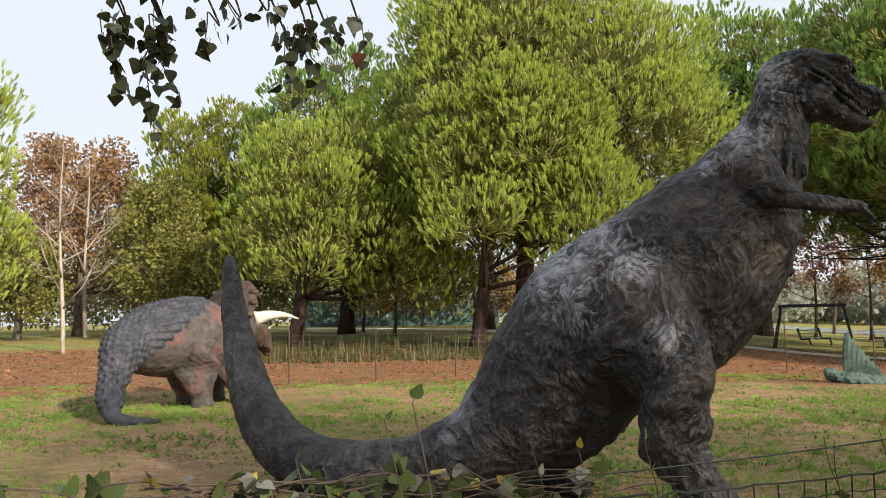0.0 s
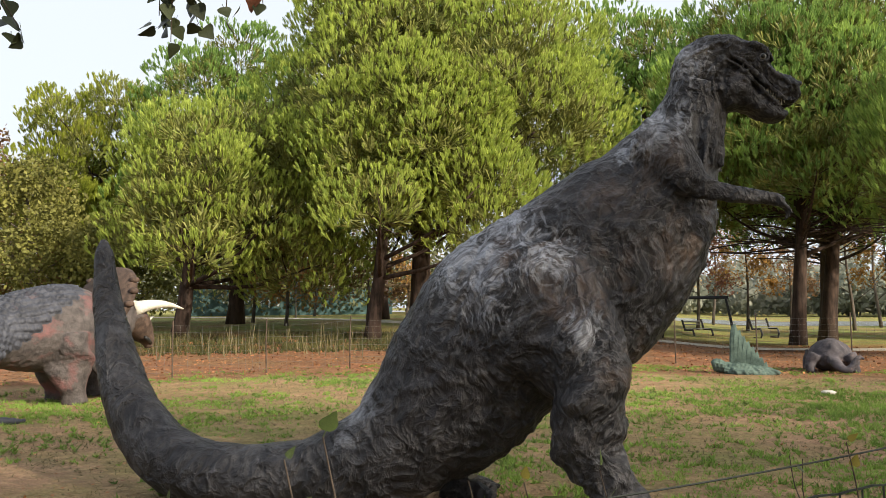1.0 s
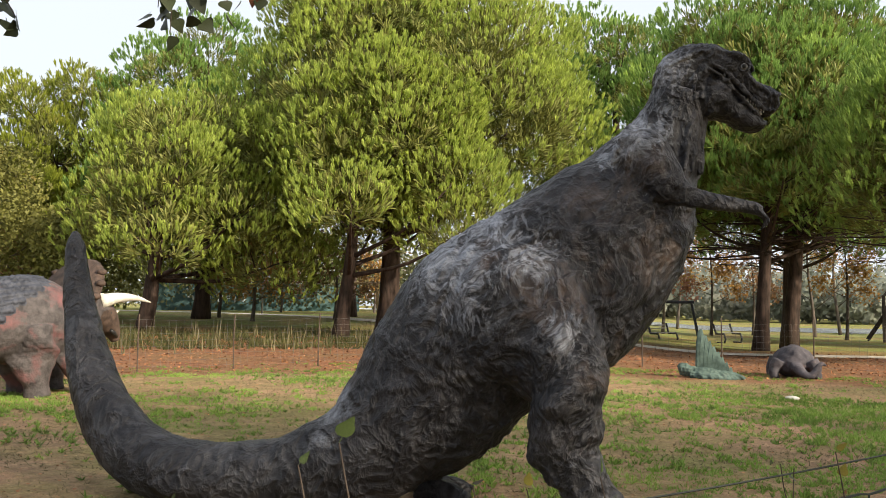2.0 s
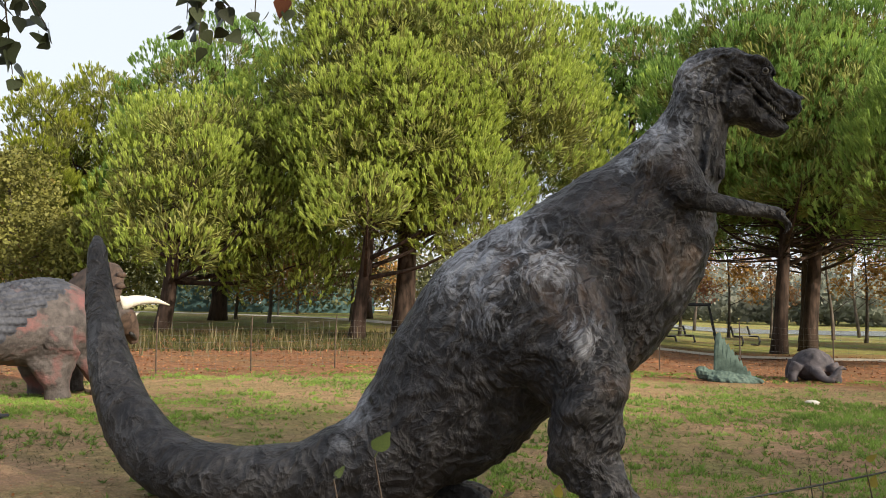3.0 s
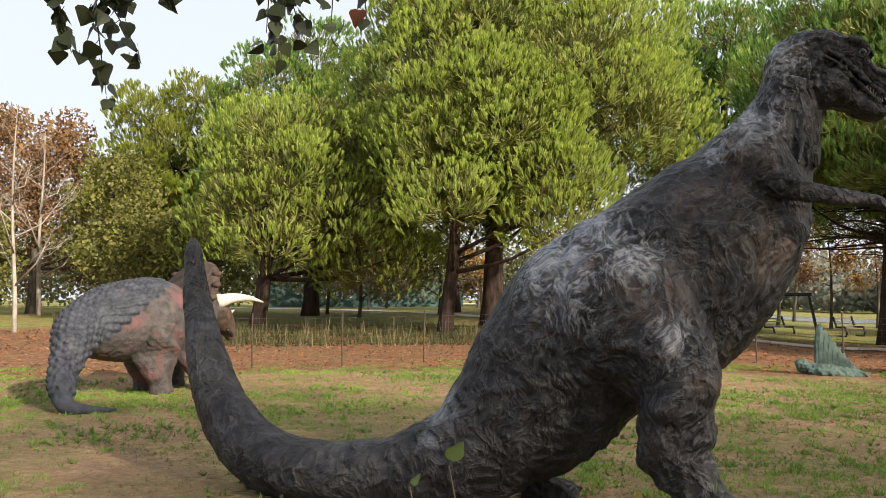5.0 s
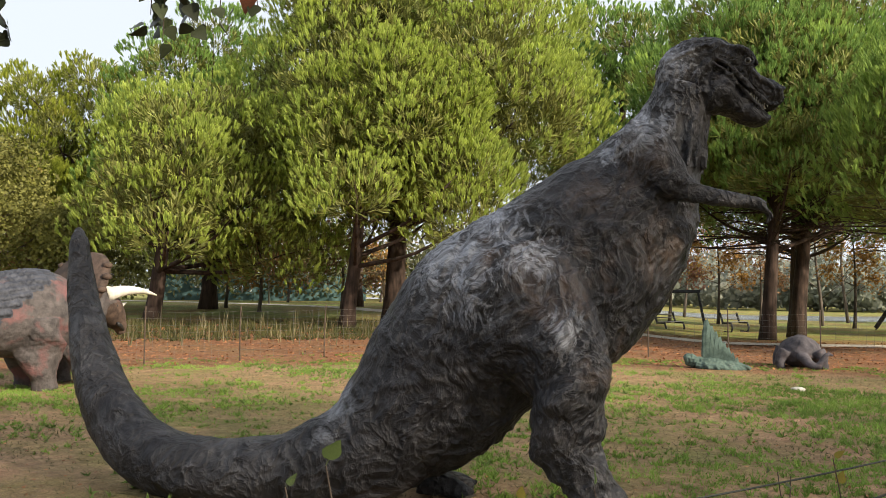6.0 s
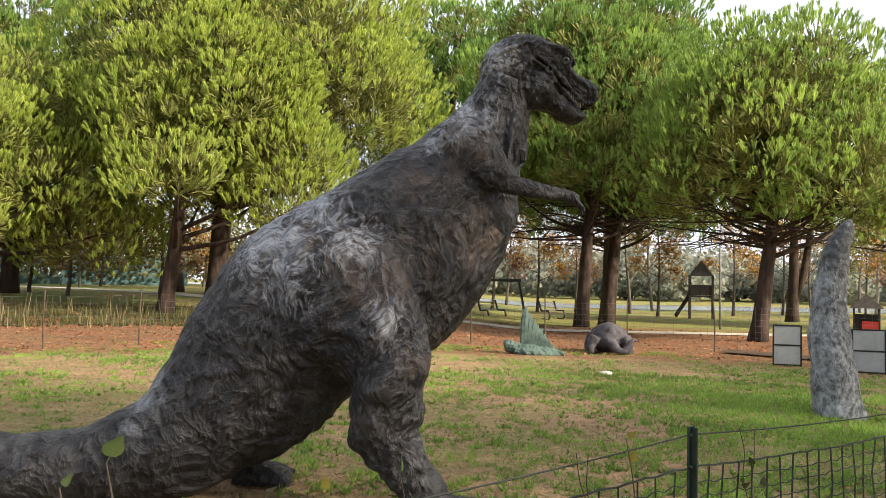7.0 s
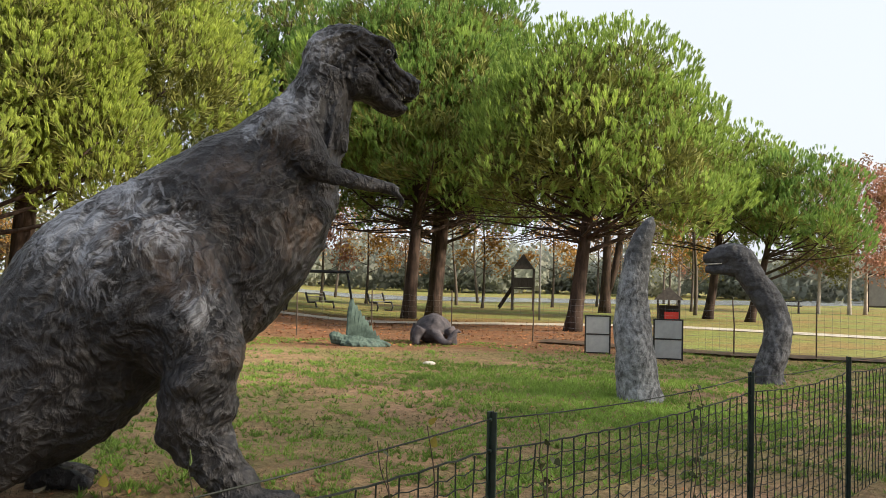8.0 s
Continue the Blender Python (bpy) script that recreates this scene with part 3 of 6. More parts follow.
def blob(bm, c, r, turn=(0, 0, 0), sub=2):
    """An ellipsoid with radii r, turned by degrees."""
    m = Matrix.Translation(c) @ pose(0, 0, 0, *turn) @ Matrix.Diagonal((*r, 1))
    bmesh.ops.create_icosphere(bm, subdivisions=sub, radius=1, matrix=m)


def fused(bm, voxel, relax=4):
    """All shells of bm melted into one skin."""
    bmesh.ops.recalc_face_normals(bm, faces=bm.faces)
    me = bpy.data.meshes.new("raw")
    bm.to_mesh(me)
    bm.free()
    ob = new("raw", me)
    r = ob.modifiers.new("remesh", "REMESH")
    r.mode, r.voxel_size = "VOXEL", voxel
    s = ob.modifiers.new("smooth", "SMOOTH")
    s.factor, s.iterations = 0.5, relax
    done = bpy.data.meshes.new_from_object(ob.evaluated_get(bpy.context.evaluated_depsgraph_get()))
    bpy.data.objects.remove(ob)
    return done


def roughen(me, layers, calm_above=1e9, warp=0.0, calm_left=-1e9):
    """Relief along the normals: layers of (amount in metres, scale, 0 for soft, 1 for ridged or 2 for crumpled relief); weaker above a height."""
    no = [v.normal.copy() for v in me.vertices]
    for v, d in zip(me.vertices, no):
        h = 0.0
        c = v.co + warp * noise.noise_vector(v.co * 1.9) if warp else v.co
        for amount, scale, ridged in layers:
            if ridged == 2:
                h += amount * (noise.ridged_multi_fractal(c * scale, 1.0, 2.1, 5, 1.0, 1.5) - 1.1)
                continue
            k = noise.noise(c * scale)
            h += amount * ((0.5 - 2 * abs(k)) if ridged else k)
        h *= 0.4 if v.co.x < calm_left else 0.7 if v.co.x < calm_left + 0.5 else 1.0
        v.co += d * h * (1.0 if v.co.z < calm_above else 0.28 if v.co.z > calm_above + 0.75 else 0.5)


def mark(me, centres, radius, mat_index):
    """Puts the faces near any of the centres into a material slot."""
    tree = kdtree.KDTree(len(centres))
    for i, c in enumerate(centres):
        tree.insert(c, i)
    tree.balance()
    for f in me.polygons:
        if tree.find(f.center)[2] < radius:
            f.material_index = mat_index


def add_to(me, bm, mat_index):
    """Adds the shells of bm to mesh me, in material slot mat_index."""
    b = bmesh.new()
    b.from_mesh(me)
    n = len(b.faces)
    tmp = bpy.data.meshes.new("tmp")
    bmesh.ops.recalc_face_normals(bm, faces=bm.faces)
    bm.to_mesh(tmp)
    bm.free()
    b.from_mesh(tmp)
    b.faces.ensure_lookup_table()
    for f in b.faces[n:]:
        f.material_index = mat_index
    b.to_mesh(me)
    b.free()


def box(bm, c, size, turn=(0, 0, 0), bevel=0.0):
    m = Matrix.Translation(c) @ pose(0, 0, 0, *turn) @ Matrix.Diagonal((*size, 1))
    v = bmesh.ops.create_cube(bm, size=1, matrix=m)["verts"]
    if bevel:
        e = list({q for k in v for q in k.link_edges})
        bmesh.ops.bevel(bm, geom=e, offset=bevel, segments=1, affect="EDGES")


# ---- the ground ----
def smooth(a, b, x):
    k = np.clip((x - a) / (b - a), 0, 1)
    return k * k * (3 - 2 * k)


def land(x, y):
    """Height of the ground: a flat lawn, rising gently under the pines to the north-west."""
    d = np.hypot(x, y)
    az = np.degrees(np.arctan2(x, y))
    west = 1 - smooth(-6, 10, az) * smooth(-120, -60, az)
    rise = np.interp(d, [0, 20, 30, 45, 70, 110, 400], [0, 0, 0.5, 0.9, 1.05, 1.1, 1.1])
    east = np.interp(d, [0, 40, 60, 3000], [0, 0, -0.1, -0.1])
    return rise * west + east * (1 - west)


def build_ground():
    rings = np.concatenate([np.linspace(0.5, 30, 90), np.linspace(31, 60, 30), np.geomspace(64, 3500, 26)])
    na = 220
    ang = np.linspace(0, 2 * math.pi, na, endpoint=False)
    rr, aa = np.meshgrid(rings, ang, indexing="ij")
    x, y = rr * np.sin(aa), rr * np.cos(aa)
    z = land(x, y)
    bumps = np.array([noise.noise((a * 0.7, b * 0.7, 0)) * 0.035 if r < 40 else 0 for a, b, r in zip(x.ravel(), y.ravel(), rr.ravel())])
    v = np.stack([x.ravel(), y.ravel(), z.ravel() + bumps], 1)
    i, j = np.meshgrid(np.arange(len(rings) - 1), np.arange(na), indexing="ij")
    j2 = (j + 1) % na
    f = np.stack([i * na + j, (i + 1) * na + j, (i + 1) * na + j2, i * na + j2], -1).reshape(-1, 4)
    v = np.vstack([v, [[0, 0, 0]]])
    hub = [[len(v) - 1, k, (k + 1) % na, (k + 1) % na] for k in range(na)]
    me = soup(v, f)
    bm = bmesh.new()
    bm.from_mesh(me)
    bm.verts.ensure_lookup_table()
    for h in hub:
        bm.faces.new((bm.verts[h[0]], bm.verts[h[1]], bm.verts[h[2]]))
    bmesh.ops.recalc_face_normals(bm, faces=bm.faces)
    bm.to_mesh(me)
    bm.free()
    tagged(link_mesh("ground", me, M["ground"]), "park lawn with bare earth, pine litter and meadow", "ground", kind="structure")


build_ground()


def ribbon(name, pts, width, mat, lift, label, category, slope=True):
    """A strip laid along points on the ground."""
    c = curve_through(pts, 60)
    v = []
    for i in range(60):
        d = c[min(i + 1, 59)] - c[max(i - 1, 0)]
        d = d / np.linalg.norm(d)
        nrm = np.array([-d[1], d[0]])
        for s in (-1, -0.33, 0.33, 1):
            q = c[i] + nrm * s * width / 2 * (1 + 0.1 * math.sin(i * 1.7 + s))
            v.append((q[0], q[1], float(land(q[0], q[1])) + lift - (0.03 if abs(s) == 1 else 0)))
    f = [(4 * i + k, 4 * i + k + 1, 4 * i + k + 5, 4 * i + k + 4) for i in range(59) for k in range(3)]
    return tagged(link_mesh(name, soup(np.array(v), np.array(f)), mat), label, category, kind="structure")


ribbon("path", [(-60, 66), (-25, 52), (-8, 38), (2.6, 30.7), (9.8, 29.6), (15.3, 29.0), (18.5, 26.0), (24, 19), (34, 6)], 1.5, M["path"], 0.05, "pale gravel footpath through the park", "path")
# flat litter strip; the ditch's shadow is painted in its dark colour
ribbon("ditch", [(7.9, 21.0), (9.4, 19.2), (11.1, 17.2), (12.6, 16.35), (15.1, 14.85), (18.1, 12.85), (24, 8)], 1.0, M["soil"], 0.08, "strip of leaf litter along the fence with painted ditch shade", "ditch")
ribbon("water", [(-40, 120), (-10, 92), (5, 76), (30, 72), (70, 84), (130, 120)], 16, M["water"], 0.06, "bright still river behind the park", "river")


# ---- statues ----
def stations(bm, rows, seg=28, n=44, box_like=0.75):
    """A body of upright sections: rows of (x, top, bottom, half width) about the plane y = 0; box_like below 1 squares the sections."""
    s = curve_through(rows, n).tolist()
    rings = []
    for x, top, low, w in s:
        mid, h, w = (top + low) / 2, max(0.004, (top - low) / 2), max(0.004, w)
        ring = []
        for k in range(seg):
            c, q = math.cos(2 * math.pi * k / seg), math.sin(2 * math.pi * k / seg)
            ring.append(bm.verts.new((x, w * math.copysign(abs(q) ** box_like, q), mid + h * math.copysign(abs(c) ** box_like, c))))
        rings.append(ring)
    for r0, r1 in zip(rings, rings[1:]):
        for k in range(seg):
            bm.faces.new((r0[k], r0[(k + 1) % seg], r1[(k + 1) % seg], r1[k]))
    bm.faces.new(rings[0][::-1])
    bm.faces.new(rings[-1])


def join_mesh(me, other):
    """Adds the faces of another mesh, which keep their material slots."""
    b = bmesh.new()
    b.from_mesh(me)
    b.from_mesh(other)
    b.to_mesh(me)
    b.free()


def rex_head(ox, oy):
    """Domed skull with brow, long snout, open mouth with teeth, heavy jaw; about the plane y = 0 until it is set on the neck."""
    upper = [(0.40, 3.385, 3.345, 0.03), (0.425, 3.465, 3.25, 0.10), (0.464, 3.538, 3.20, 0.145), (0.548, 3.608, 3.16, 0.18), (0.651, 3.644, 3.16, 0.20), (0.753, 3.646, 3.24, 0.205), (0.854, 3.63, 3.395, 0.20),
             (0.933, 3.595, 3.365, 0.186), (1.012, 3.56, 3.292, 0.168), (1.07, 3.51, 3.222, 0.15), (1.113, 3.45, 3.192, 0.135), (1.145, 3.395, 3.165, 0.122), (1.172, 3.352, 3.138, 0.114), (1.222, 3.312, 3.092, 0.108),
             (1.28, 3.29, 3.09, 0.102), (1.325, 3.252, 3.112, 0.085), (1.350, 3.205, 3.15, 0.05)]
    jaw = [(0.60, 3.34, 3.12, 0.10), (0.72, 3.40, 3.07, 0.175), (0.808, 3.412, 3.045, 0.19), (0.88, 3.37, 3.058, 0.18), (0.94, 3.314, 3.045, 0.166), (1.0, 3.246, 3.008, 0.15), (1.057, 3.174, 2.972, 0.133),
           (1.135, 3.10, 2.952, 0.112), (1.20, 3.052, 2.962, 0.092), (1.235, 3.03, 2.985, 0.06), (1.25, 3.015, 3.0, 0.03)]
    gullet = [(0.80, 3.43, 3.35, 0.12), (0.90, 3.40, 3.27, 0.135), (1.0, 3.33, 3.17, 0.115), (1.10, 3.24, 3.08, 0.085), (1.19, 3.15, 3.02, 0.06)]
    bm = bmesh.new()
    stations(bm, upper, 30, 56)
    stations(bm, jaw, 26, 40)
    stations(bm, gullet, 16, 20)
    for s in (-1, 1):
        # brow, the ridge before the eye, lips, nostril, the hood's fold and the jaw muscle
        loft(bm, [(0.90, s * 0.165, 3.535, 0.012, 0.012), (0.99, s * 0.165, 3.525, 0.024, 0.024), (1.07, s * 0.148, 3.495, 0.028, 0.026), (1.125, s * 0.125, 3.452, 0.022, 0.02), (1.15, s * 0.115, 3.395, 0.012, 0.012)], 8, 16)
        loft(bm, [(1.09, s * 0.135, 3.36, 0.014, 0.014), (1.15, s * 0.118, 3.30, 0.022, 0.02), (1.24, s * 0.105, 3.245, 0.02, 0.018), (1.32, s * 0.088, 3.20, 0.014, 0.012)], 8, 14)
        loft(bm, [(0.80, s * 0.195, 3.462, 0.010, 0.010), (0.92, s * 0.178, 3.39, 0.016, 0.014), (1.02, s * 0.155, 3.292, 0.017, 0.014), (1.12, s * 0.125, 3.195, 0.016, 0.013), (1.22, s * 0.10, 3.10, 0.016, 0.012), (1.31, s * 0.085, 3.105, 0.012, 0.010)], 8, 26)
        loft(bm, [(0.80, s * 0.195, 3.412, 0.010, 0.010), (0.90, s * 0.178, 3.352, 0.014, 0.012), (0.98, s * 0.158, 3.268, 0.015, 0.012), (1.07, s * 0.13, 3.165, 0.015, 0.012), (1.16, s * 0.105, 3.085, 0.014, 0.012), (1.23, s * 0.06, 3.035, 0.012, 0.010)], 8, 26)
        blob(bm, (1.325, s * 0.062, 3.225), (0.034, 0.026, 0.022))
        loft(bm, [(0.45, s * 0.12, 3.44, 0.010, 0.010), (0.56, s * 0.185, 3.475, 0.016, 0.014), (0.67, s * 0.205, 3.525, 0.018, 0.014), (0.76, s * 0.205, 3.545, 0.016, 0.012), (0.85, s * 0.195, 3.51, 0.012, 0.010)], 8, 18)
        loft(bm, [(0.70, s * 0.195, 3.42, 0.012, 0.010), (0.69, s * 0.20, 3.30, 0.014, 0.010), (0.70, s * 0.19, 3.17, 0.014, 0.010), (0.73, s * 0.165, 3.07, 0.014, 0.012)], 8, 14)
        blob(bm, (0.86, s * 0.135, 3.22), (0.12, 0.065, 0.13), (0, 35, 0))
    me = fused(bm, 0.0088, 1)
    roughen(me, [(0.010, 6, True), (0.009, 13, True), (0.007, 30, True)], warp=0.1)
    lip_x, lip_up, lip_low = (0.86, 1.0, 1.07, 1.14, 1.2, 1.245), (3.412, 3.295, 3.212, 3.16, 3.105, 3.08), (3.395, 3.26, 3.175, 3.115, 3.065, 3.05)
    for f in me.polygons:
        x, y, z = f.center
        if 0.86 < x < 1.245 and np.interp(x, lip_x, lip_low) < z < np.interp(x, lip_x, lip_up):
            f.material_index = 2
    teeth = bmesh.new()
    for s in (-1, 1):
        for k in range(9):
            u = k / 8
            h = 0.024 + 0.014 * random.random()
            p = Vector((1.075 + 0.125 * u, s * (0.118 - 0.035 * u), 3.172 - 0.102 * u + h / 2 - 0.006))
            bmesh.ops.create_cone(teeth, cap_ends=True, segments=6, radius1=0.0075, radius2=0.0015, depth=h, matrix=Matrix.Translation(p))
        for k in range(7):
            u = k / 6
            p = Vector((1.10 + 0.12 * u, s * (0.116 - 0.03 * u), 3.182 - 0.088 * u - 0.008))
            bmesh.ops.create_cone(teeth, cap_ends=True, segments=6, radius1=0.0015, radius2=0.006, depth=0.022, matrix=Matrix.Translation(p))
    add_to(me, teeth, 1)
    for radius, depth, slot in ((0.030, 0.0, 3), (0.0185, 0.014, 2)):
        eyes = bmesh.new()
        for s in (-1, 1):
            blob(eyes, (1.068, s * (0.142 + depth), 3.428), (radius, 0.024, radius))
        add_to(me, eyes, slot)
    rims = bmesh.new()
    for s in (-1, 1):
        ring = [(1.068 + 0.042 * math.cos(a), s * 0.152, 3.428 + 0.036 * math.sin(a)) for a in np.linspace(0, 2 * math.pi, 18)]
        tube(rims, ring, [0.009] * 18, 6)
    add_to(me, rims, 0)
    me.transform(Matrix.Translation((-ox, 6.65 - oy, 0)))
    return me


def rex_statue():
    ox, oy = -0.5, 6.4
    bm = bmesh.new()
    tail = [(-4.93, 7.12, 2.24, 0.03, 0.03), (-4.89, 7.07, 2.12, 0.085, 0.08), (-4.84, 7.02, 1.95, 0.10, 0.10), (-4.71, 6.90, 1.53, 0.15, 0.14),
            (-4.46, 6.70, 1.03, 0.21, 0.19), (-4.18, 6.50, 0.67, 0.25, 0.22), (-3.83, 6.35, 0.37, 0.27, 0.25), (-3.45, 6.28, 0.23, 0.27, 0.27),
            (-3.01, 6.25, 0.20, 0.27, 0.28), (-2.48, 6.28, 0.23, 0.29, 0.30)]
    trunk = [(-2.48, 6.28, 0.23, 0.29, 0.30), (-1.92, 6.33, 0.39, 0.42, 0.37), (-1.62, 6.38, 0.62, 0.52, 0.42), (-1.34, 6.40, 0.89, 0.64, 0.47), (-1.02, 6.42, 1.29, 0.70, 0.54),
             (-0.74, 6.45, 1.53, 0.73, 0.58), (-0.38, 6.50, 1.71, 0.74, 0.56), (-0.08, 6.58, 2.00, 0.70, 0.52), (0.19, 6.65, 2.36, 0.58, 0.45),
             (0.35, 6.68, 2.65, 0.42, 0.36), (0.47, 6.68, 2.87, 0.32, 0.27), (0.56, 6.66, 3.09, 0.25, 0.22), (0.63, 6.65, 3.28, 0.24, 0.21)]
    loft(bm, tail, 24, 46)
    loft(bm, trunk, 36, 60)
    for s in (-1, 1):
        # loose skin down the throat
        for k in range(3):
            loft(bm, [(0.80 - 0.05 * k, 6.65 + s * (0.06 + 0.06 * k), 3.08, 0.02, 0.02), (0.76 - 0.06 * k, 6.65 + s * (0.08 + 0.07 * k), 2.85, 0.028, 0.025), (0.74 - 0.07 * k, 6.65 + s * (0.10 + 0.09 * k), 2.60, 0.02, 0.02)], 8, 12)
    # haunches and legs
    blob(bm, (-0.62, 6.03, 1.52), (0.52, 0.30, 0.54), (0, 28, 0), 3)
    loft(bm, [(-0.55, 6.05, 1.62, 0.42, 0.26), (-0.40, 5.98, 1.30, 0.40, 0.29), (-0.28, 5.90, 1.02, 0.345, 0.27), (-0.27, 5.86, 0.80, 0.285, 0.23), (-0.30, 5.85, 0.60, 0.235, 0.19),
              (-0.17, 5.84, 0.37, 0.19, 0.165), (0.0, 5.82, 0.16, 0.16, 0.16), (0.06, 5.80, 0.02, 0.17, 0.18)], 24, 40)
    blob(bm, (-0.45, 5.86, 0.56), (0.12, 0.14, 0.14))
    loft(bm, [(-0.85, 6.85, 1.35, 0.40, 0.26), (-0.95, 6.92, 0.95, 0.34, 0.26), (-1.20, 6.92, 0.60, 0.24, 0.2), (-1.42, 6.88, 0.32, 0.18, 0.16), (-1.45, 6.84, 0.05, 0.17, 0.17)], 20, 26)
    for cx, cy in ((0.1, 5.8), (-1.4, 6.8)):
        for k in (-1, 0, 1):
            loft(bm, [(cx - 0.1, cy + k * 0.07, 0.09, 0.10, 0.09), (cx + 0.16, cy + k * 0.14, 0.07, 0.075, 0.065), (cx + 0.34, cy + k * 0.20, 0.04, 0.04, 0.035)], 10, 10)
    # arms
    loft(bm, [(0.12, 6.36, 2.80, 0.20, 0.12), (0.30, 6.30, 2.70, 0.21, 0.14), (0.44, 6.24, 2.52, 0.16, 0.12), (0.58, 6.22, 2.40, 0.095, 0.085), (0.80, 6.20, 2.345, 0.064, 0.06), (1.03, 6.20, 2.305, 0.05, 0.05),
              (1.13, 6.20, 2.265, 0.05, 0.05)], 18, 34)
    for k in (-1, 1):
        loft(bm, [(1.10, 6.20 + k * 0.03, 2.26, 0.035, 0.03), (1.155, 6.20 + k * 0.04, 2.21, 0.028, 0.025), (1.12, 6.20 + k * 0.04, 2.14, 0.014, 0.012)], 8, 10)
    loft(bm, [(0.30, 6.98, 2.40, 0.16, 0.12), (0.48, 7.06, 2.12, 0.10, 0.09), (0.58, 7.08, 1.93, 0.065, 0.06), (0.66, 7.08, 1.85, 0.04, 0.04)], 14, 20)
    bmesh.ops.translate(bm, vec=(-ox, -oy, 0), verts=bm.verts)
    me = fused(bm, 0.0172, 1)
    roughen(me, [(0.022, 2.2, 0), (0.014, 3.2, 2), (0.010, 7.0, 2), (0.014, 9, 0)], 2.3, 0.25, -1.5)
    join_mesh(me, rex_head(ox, oy))
    # pale scuffs, together with sky light painted on hip, neck and head
    pale = [(-0.55, 2.05, 0.46), (-0.28, 2.14, 0.42), (-0.72, 1.85, 0.42), (-0.50, 1.68, 0.44), (-0.05, 1.90, 0.34), (0.20, 1.40, 0.22), (0.80, 2.93, 0.36), (1.02, 3.42, 0.30), (0.62, 2.75, 0.22)]
    wear_or_shading(M["rex"], [(0.1, 1.75, 0.7), (0.35, 2.35, 0.6), (0.75, 2.0, 0.55), (0.75, 2.6, 0.4), (0.2, 1.55, 0.45), (-0.35, 1.9, 0.3), (0.6, 1.0, 0.5)], (0.095, 0.063, 0.046), 5.0, 0.7, (1, 1, 0.7), 0.4, 0.0, edge=0.2)
    wear_or_shading(M["rex"], pale, (0.16, 0.165, 0.185), 9.0, 0.75, (1, 1, 0.6), 0.6, 0.0, edge=0.14)
    wear_or_shading(M["rex"], pale, (0.38, 0.395, 0.44), 16.0, 0.7, (1, 1, 0.5), 0.7, -0.05, edge=0.12)
    wear_or_shading(M["rex"], pale, (0.36, 0.375, 0.41), 11.0, 0.55, (1, 1, 0.5), 0.8, at=1.3, edge=0.4, strokes=True)
    wear_or_shading(M["rex"], [(0.3, 1.2, 1.0), (0.6, 2.2, 1.0), (-0.8, 1.2, 1.0), (0.35, 0.6, 0.7)], (0.15, 0.145, 0.15), 14.0, 0.35, (0.6, 1, 0.8), 0.8, at=1.3, edge=0.4, strokes=True)
    # dark paint, plus shade painted below the haunch and on the cheeks
    wear_or_shading(M["rex"], [(-0.9, 1.0, 0.8), (0.45, 2.35, 0.7), (1.5, 3.3, 0.7), (0.95, 2.4, 0.5), (-3.5, 0.6, 1.0), (-0.3, 1.2, 0.5)], (0.008, 0.008, 0.012), 7.0, 0.7, (1, 1, 0.8), 0.3, 0.03, edge=0.25)
    wear_or_shading(M["rex"], [(-4.1, 1.3, 1.0), (-3.3, 0.4, 0.9), (-2.2, 0.3, 0.8), (-1.4, 0.6, 0.5)], (0.095, 0.094, 0.10), 8.0, 0.6, (0.7, 1, 0.7), 0.5, 0.0, edge=0.2)
    # bluish sky highlights painted on the upper sides, over the worn patches
    wear_or_shading(M["rex"], [(-0.62, 2.02, 0.5), (-0.35, 2.2, 0.32), (0.72, 2.98, 0.32), (1.0, 3.5, 0.26), (-1.6, 0.75, 0.35)], (0.40, 0.42, 0.47), 3.0, 0.5, (1, 1, 1), 0.4, 0.0, edge=0.16)
    wear_or_shading(M["rex"], [(0.5, 2.69, 0.16)], (0.27, 0.28, 0.30), 9.0, 0.9, (1, 1, 1), 0.1, -0.03)
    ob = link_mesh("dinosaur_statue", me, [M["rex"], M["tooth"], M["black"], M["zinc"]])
    ob.location = (ox, oy, 0)
    tagged(ob, "dark grey weathered cement dinosaur statue standing upright on the lawn", "statue", "dinosaur statues")


